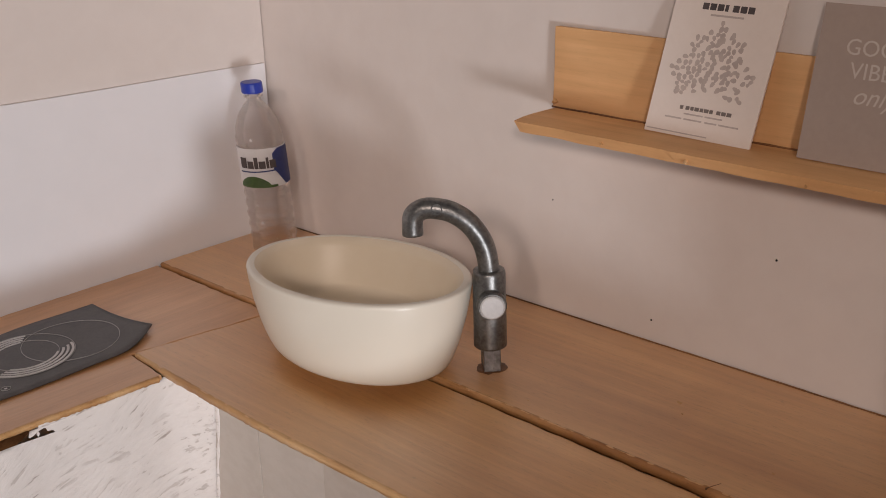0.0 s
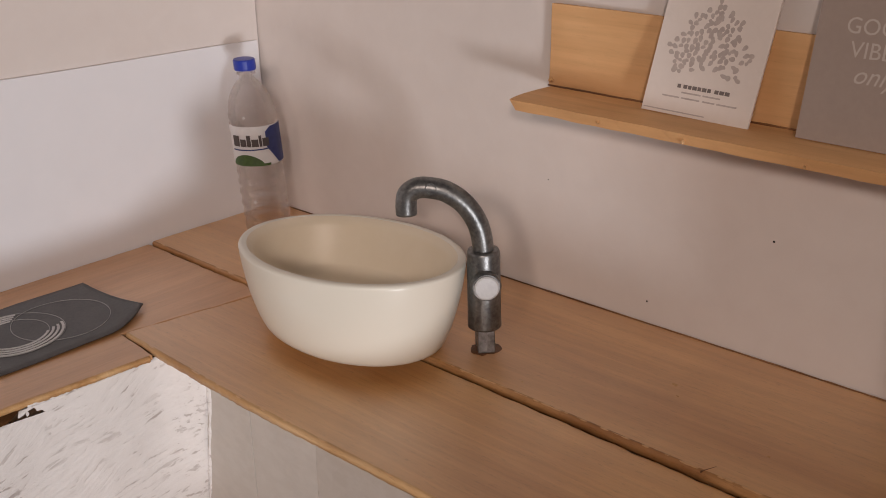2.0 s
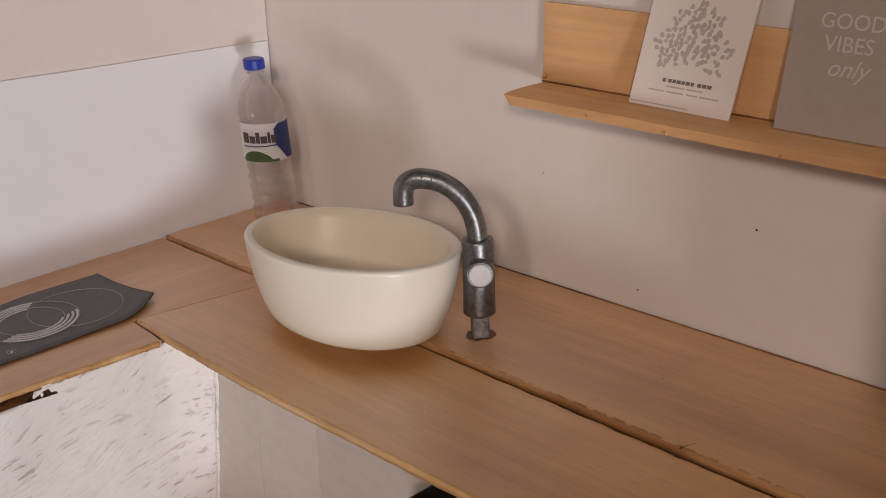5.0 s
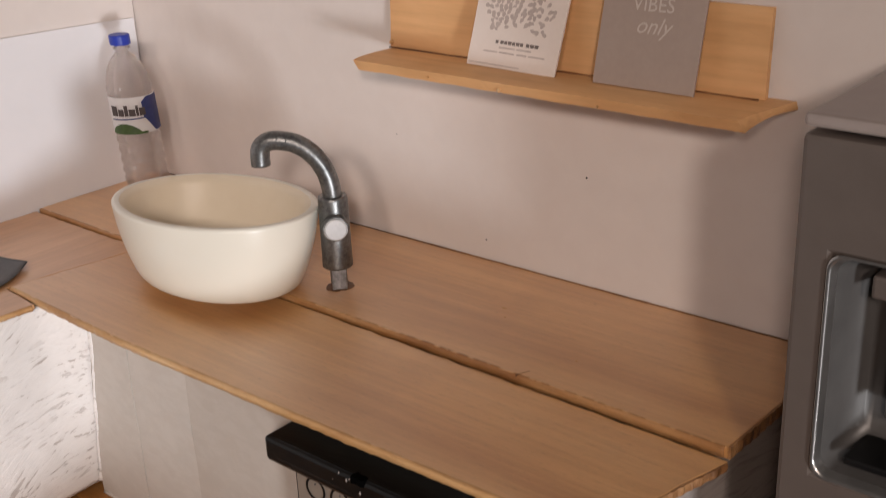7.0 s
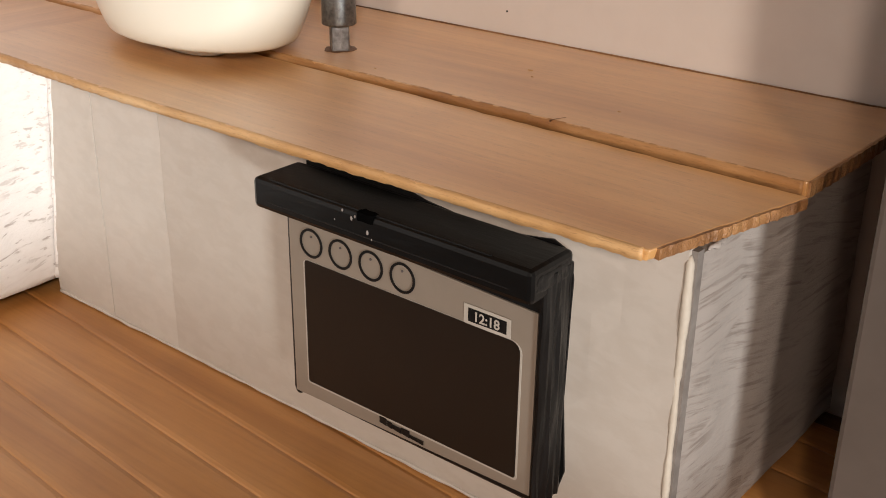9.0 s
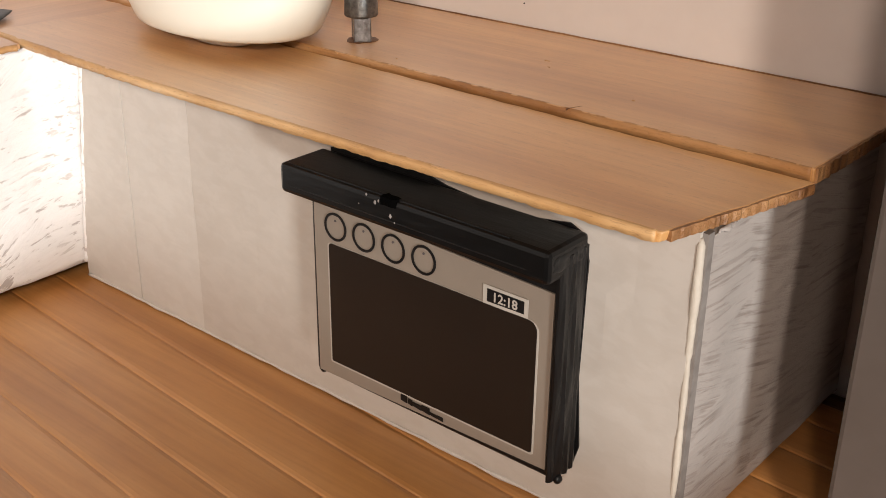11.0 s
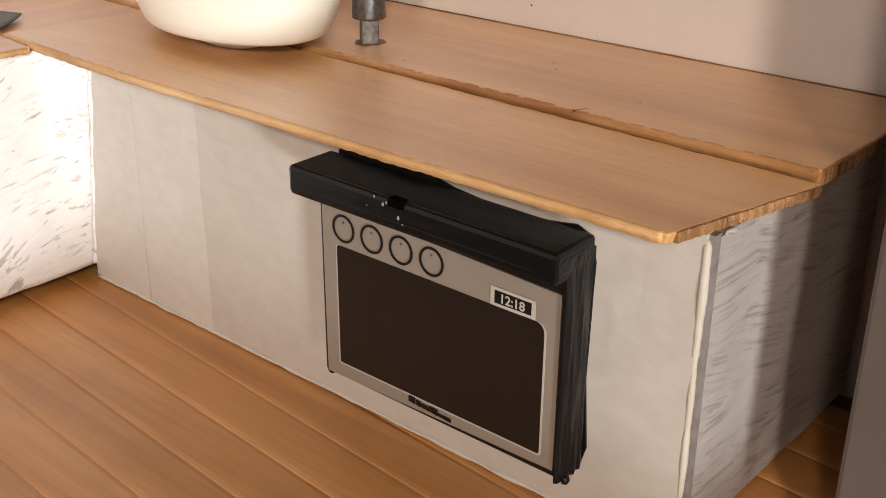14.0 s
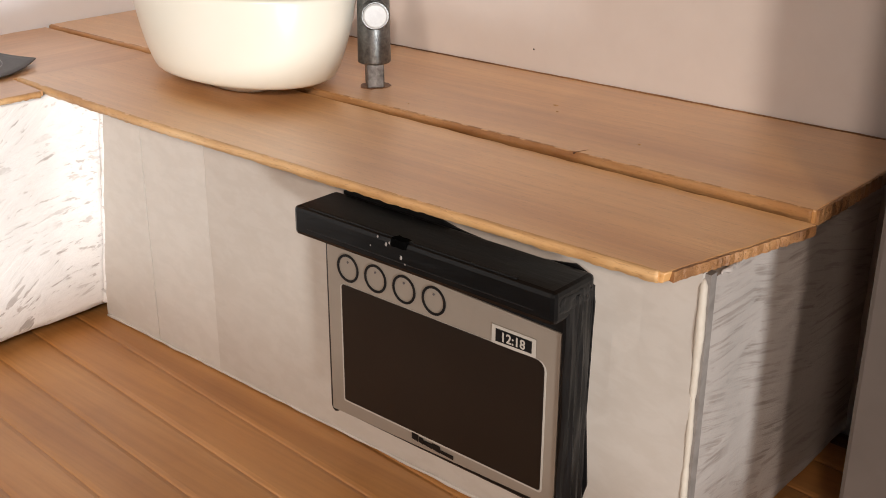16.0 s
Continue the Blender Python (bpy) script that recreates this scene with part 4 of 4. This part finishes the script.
for k, (a, b) in enumerate(spots):
    q = math.atan2((b - 0.22) * 1.1, a - 0.5) + rng.uniform(-1.1, 1.1)
    L, w = rng.uniform(0.045, 0.062), rng.uniform(0.014, 0.020)
    ca, sa = math.cos(q), math.sin(q)
    leaf = [(L * (0.5 - 0.5 * math.cos(t)), w * math.sin(t) * (1.15 - 0.4 * math.cos(t))) for t in (2 * math.pi * i / 10 for i in range(10))]
    flat([(a + x * ca - y * sa, b + (x * sa + y * ca) * 0.85) for x, y in leaf], f1, 0.00003 + 0.0000003 * k, bm)
    if k % 3 == 0:
        flat([(a - 0.012 + 0.6 * x * ca + y * sa, b + (-0.6 * x * sa + y * ca) * 0.85) for x, y in leaf], f1, 0.00006 + 0.0000003 * k, bm)
part("plant_print", bm, INKPALE, p1, "grey printed leaves", kind="stuff")
for k in range(7):
    a0 = 0.27 + 0.069 * k
    part("title_bar", flat([(a0, 0.885), (a0 + (0.028 if k == 3 else 0.055), 0.885), (a0 + (0.028 if k == 3 else 0.055), 0.930), (a0, 0.930)], f1, 0.00008), INK, p1, "dark printed title")
part("text_bar", flat([(0.36, 0.845), (0.66, 0.845), (0.66, 0.858), (0.36, 0.858)], f1, 0.00008), INKPALE, p1)
for a0, a1 in ((0.29, 0.32), (0.345, 0.38), (0.39, 0.42), (0.43, 0.47), (0.48, 0.51), (0.52, 0.56), (0.57, 0.60), (0.635, 0.67), (0.68, 0.72), (0.73, 0.77)):
    part("text_bar", flat([(a0, 0.190), (a1, 0.190), (a1, 0.216), (a0, 0.216)], f1, 0.00008), INKMID, p1, "dark printed line")
for b0, ends in ((0.156, ((0.34, 0.52), (0.54, 0.70))), (0.118, ((0.17, 0.33), (0.35, 0.52), (0.55, 0.66), (0.68, 0.86)))):
    for a0, a1 in ends:
        part("text_bar", flat([(a0, b0), (a1, b0), (a1, b0 + 0.011), (a0, b0 + 0.011)], f1, 0.00008), INKPALE, p1)
part("foot_line", flat([(0.02, 0.020), (0.60, 0.020), (0.60, 0.028), (0.02, 0.028)], f1, 0.00008), INKPALE, p1, "thin grey printed line")

p2, f2, H2 = poster("lettered_poster", -0.0504, 0.0213, CARDGREY, "taupe card poster with white lettering, leaning on the wall")


def words2(text, size, a, b, slant=0.0, name="lettering"):
    part(name, lettering(text, size, lambda x, y, h: f2(a + x / 0.0213, b + y / H2, 0.00008), slant), INKWHITE, p2, "white printed lettering")


words2("GOOD", 0.0037, 0.50, 0.735)
words2("VIBES", 0.0037, 0.50, 0.590)
words2("only", 0.0042, 0.52, 0.440, 0.35, "script")

# ---- fridge ----
fridge = thing("fridge", (-0.027, -0.145, 0.0), "grey silver toy fridge with a dispenser recess", "fridge")
FX, FY0, FY1 = -0.0540, -0.1120, -0.1780
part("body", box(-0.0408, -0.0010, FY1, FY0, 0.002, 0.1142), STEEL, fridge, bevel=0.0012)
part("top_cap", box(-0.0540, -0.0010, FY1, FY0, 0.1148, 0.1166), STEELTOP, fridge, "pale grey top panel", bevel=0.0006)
# door with an opening for the dispenser
RY0, RY1, RZ0, RZ1 = -0.1172, -0.1450, 0.0662, 0.0985
door = bmesh.new()
o = [(FY0, 0.003), (FY1, 0.003), (FY1, 0.1140), (FY0, 0.1140)]
i_ = [(RY0 - 0.0001, RZ0), (RY1, RZ0), (RY1, RZ1), (RY0 - 0.0001, RZ1)]
ring = {}
for x in (FX, FX + 0.0128):
    ring[x] = ([door.verts.new((x, y, z)) for y, z in o], [door.verts.new((x, y, z)) for y, z in i_])
for x in ring:
    a, b = ring[x]
    for k in range(4):
        j = (k + 1) % 4
        door.faces.new((a[k], a[j], b[j], b[k]))
for w in (0, 1):
    a, b = ring[FX][w], ring[FX + 0.0128][w]
    for k in range(4):
        j = (k + 1) % 4
        door.faces.new((a[k], a[j], b[j], b[k]))
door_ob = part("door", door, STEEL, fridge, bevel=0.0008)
bm = bmesh.new()
loop = round_rect(-RY0, -RY1, RZ0, RZ1, (0.0022,) * 4)
cy, cz = (RY0 + RY1) / 2, (RZ0 + RZ1) / 2
lines = []
for x, s in ((FX - 0.0003, 1.03), (FX - 0.0006, 1.012), (FX + 0.0002, 0.99), (FX + 0.0012, 0.965)):
    lines.append([bm.verts.new((x, cy + (-a - cy) * s, cz + (b - cz) * s)) for a, b in loop])
for a, b in zip(lines, lines[1:]):
    for k in range(len(loop)):
        j = (k + 1) % len(loop)
        bm.faces.new((a[k], a[j], b[j], b[k]))
part("recess_trim", bm, STEELBRIGHT, door_ob, "bright chrome recess trim", smooth=True)
bm = bmesh.new()
lines = []
for x, k in ((FX + 0.0010, 0.972), (FX + 0.0040, 0.92), (FX + 0.0100, 0.80)):
    lines.append([bm.verts.new((x, cy + (-a - cy) * k, cz + (b - cz) * k)) for a, b in loop])
for a, b in zip(lines, lines[1:]):
    for k in range(len(loop)):
        j = (k + 1) % len(loop)
        bm.faces.new((a[k], a[j], b[j], b[k]))
bm.faces.new(lines[-1])
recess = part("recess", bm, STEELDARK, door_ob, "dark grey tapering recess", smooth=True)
part("lever", turned([(0, 0.0745), (0.0018, 0.0746), (0.0021, 0.0752), (0.0021, 0.0900), (0.0017, 0.0935), (0, 0.0936)], (FX + 0.0062, -0.1262), 24), STEELBRIGHT, door_ob, "bright round dispenser lever", smooth=True)
part("nozzle_block", box(FX + 0.0030, FX + 0.0095, -0.1400, -0.1215, 0.0925, 0.0958), STEEL, door_ob, bevel=0.0005)
part("drip_tray", box(FX + 0.0016, FX + 0.0105, -0.1415, -0.1207, 0.0680, 0.0692), BLACK, door_ob, "black drip tray", bevel=0.0003)

# ---- floor boards, last ----
floor = thing("floor", (-0.15, 0.0, 0.0), "varnished honey-brown wooden floor boards", "floor", "structure")
part("sub_floor", box(-0.126, 0.0, -0.19, LEFT_Y, -0.004, -0.0016), EDGE, floor)
slope = 0.067
W = 0.0108
for k in range(12):
    x1 = 0.0030 - W * k
    x0 = x1 - W + 0.00002
    bm = bmesh.new()
    prof = [(x0, -0.0016), (x0, -0.00034), (x0 + 0.0003, -0.00016), (x0 + 0.0010, -0.00003), (x1 - 0.0026, 0.0), (x1 - 0.0009, -0.0001), (x1, -0.00036), (x1, -0.0016)]
    ends = []
    for y in (-0.189, LEFT_Y - 0.0004):
        ends.append([bm.verts.new((min(x + slope * y, -0.0004), y, z)) for x, z in prof])
    for a in range(8):
        b = (a + 1) % 8
        bm.faces.new((ends[0][a], ends[1][a], ends[1][b], ends[0][b]))
    bm.faces.new(ends[0][::-1])
    bm.faces.new(ends[1])
    part("floor_board", bm, FLOORWOOD, floor)
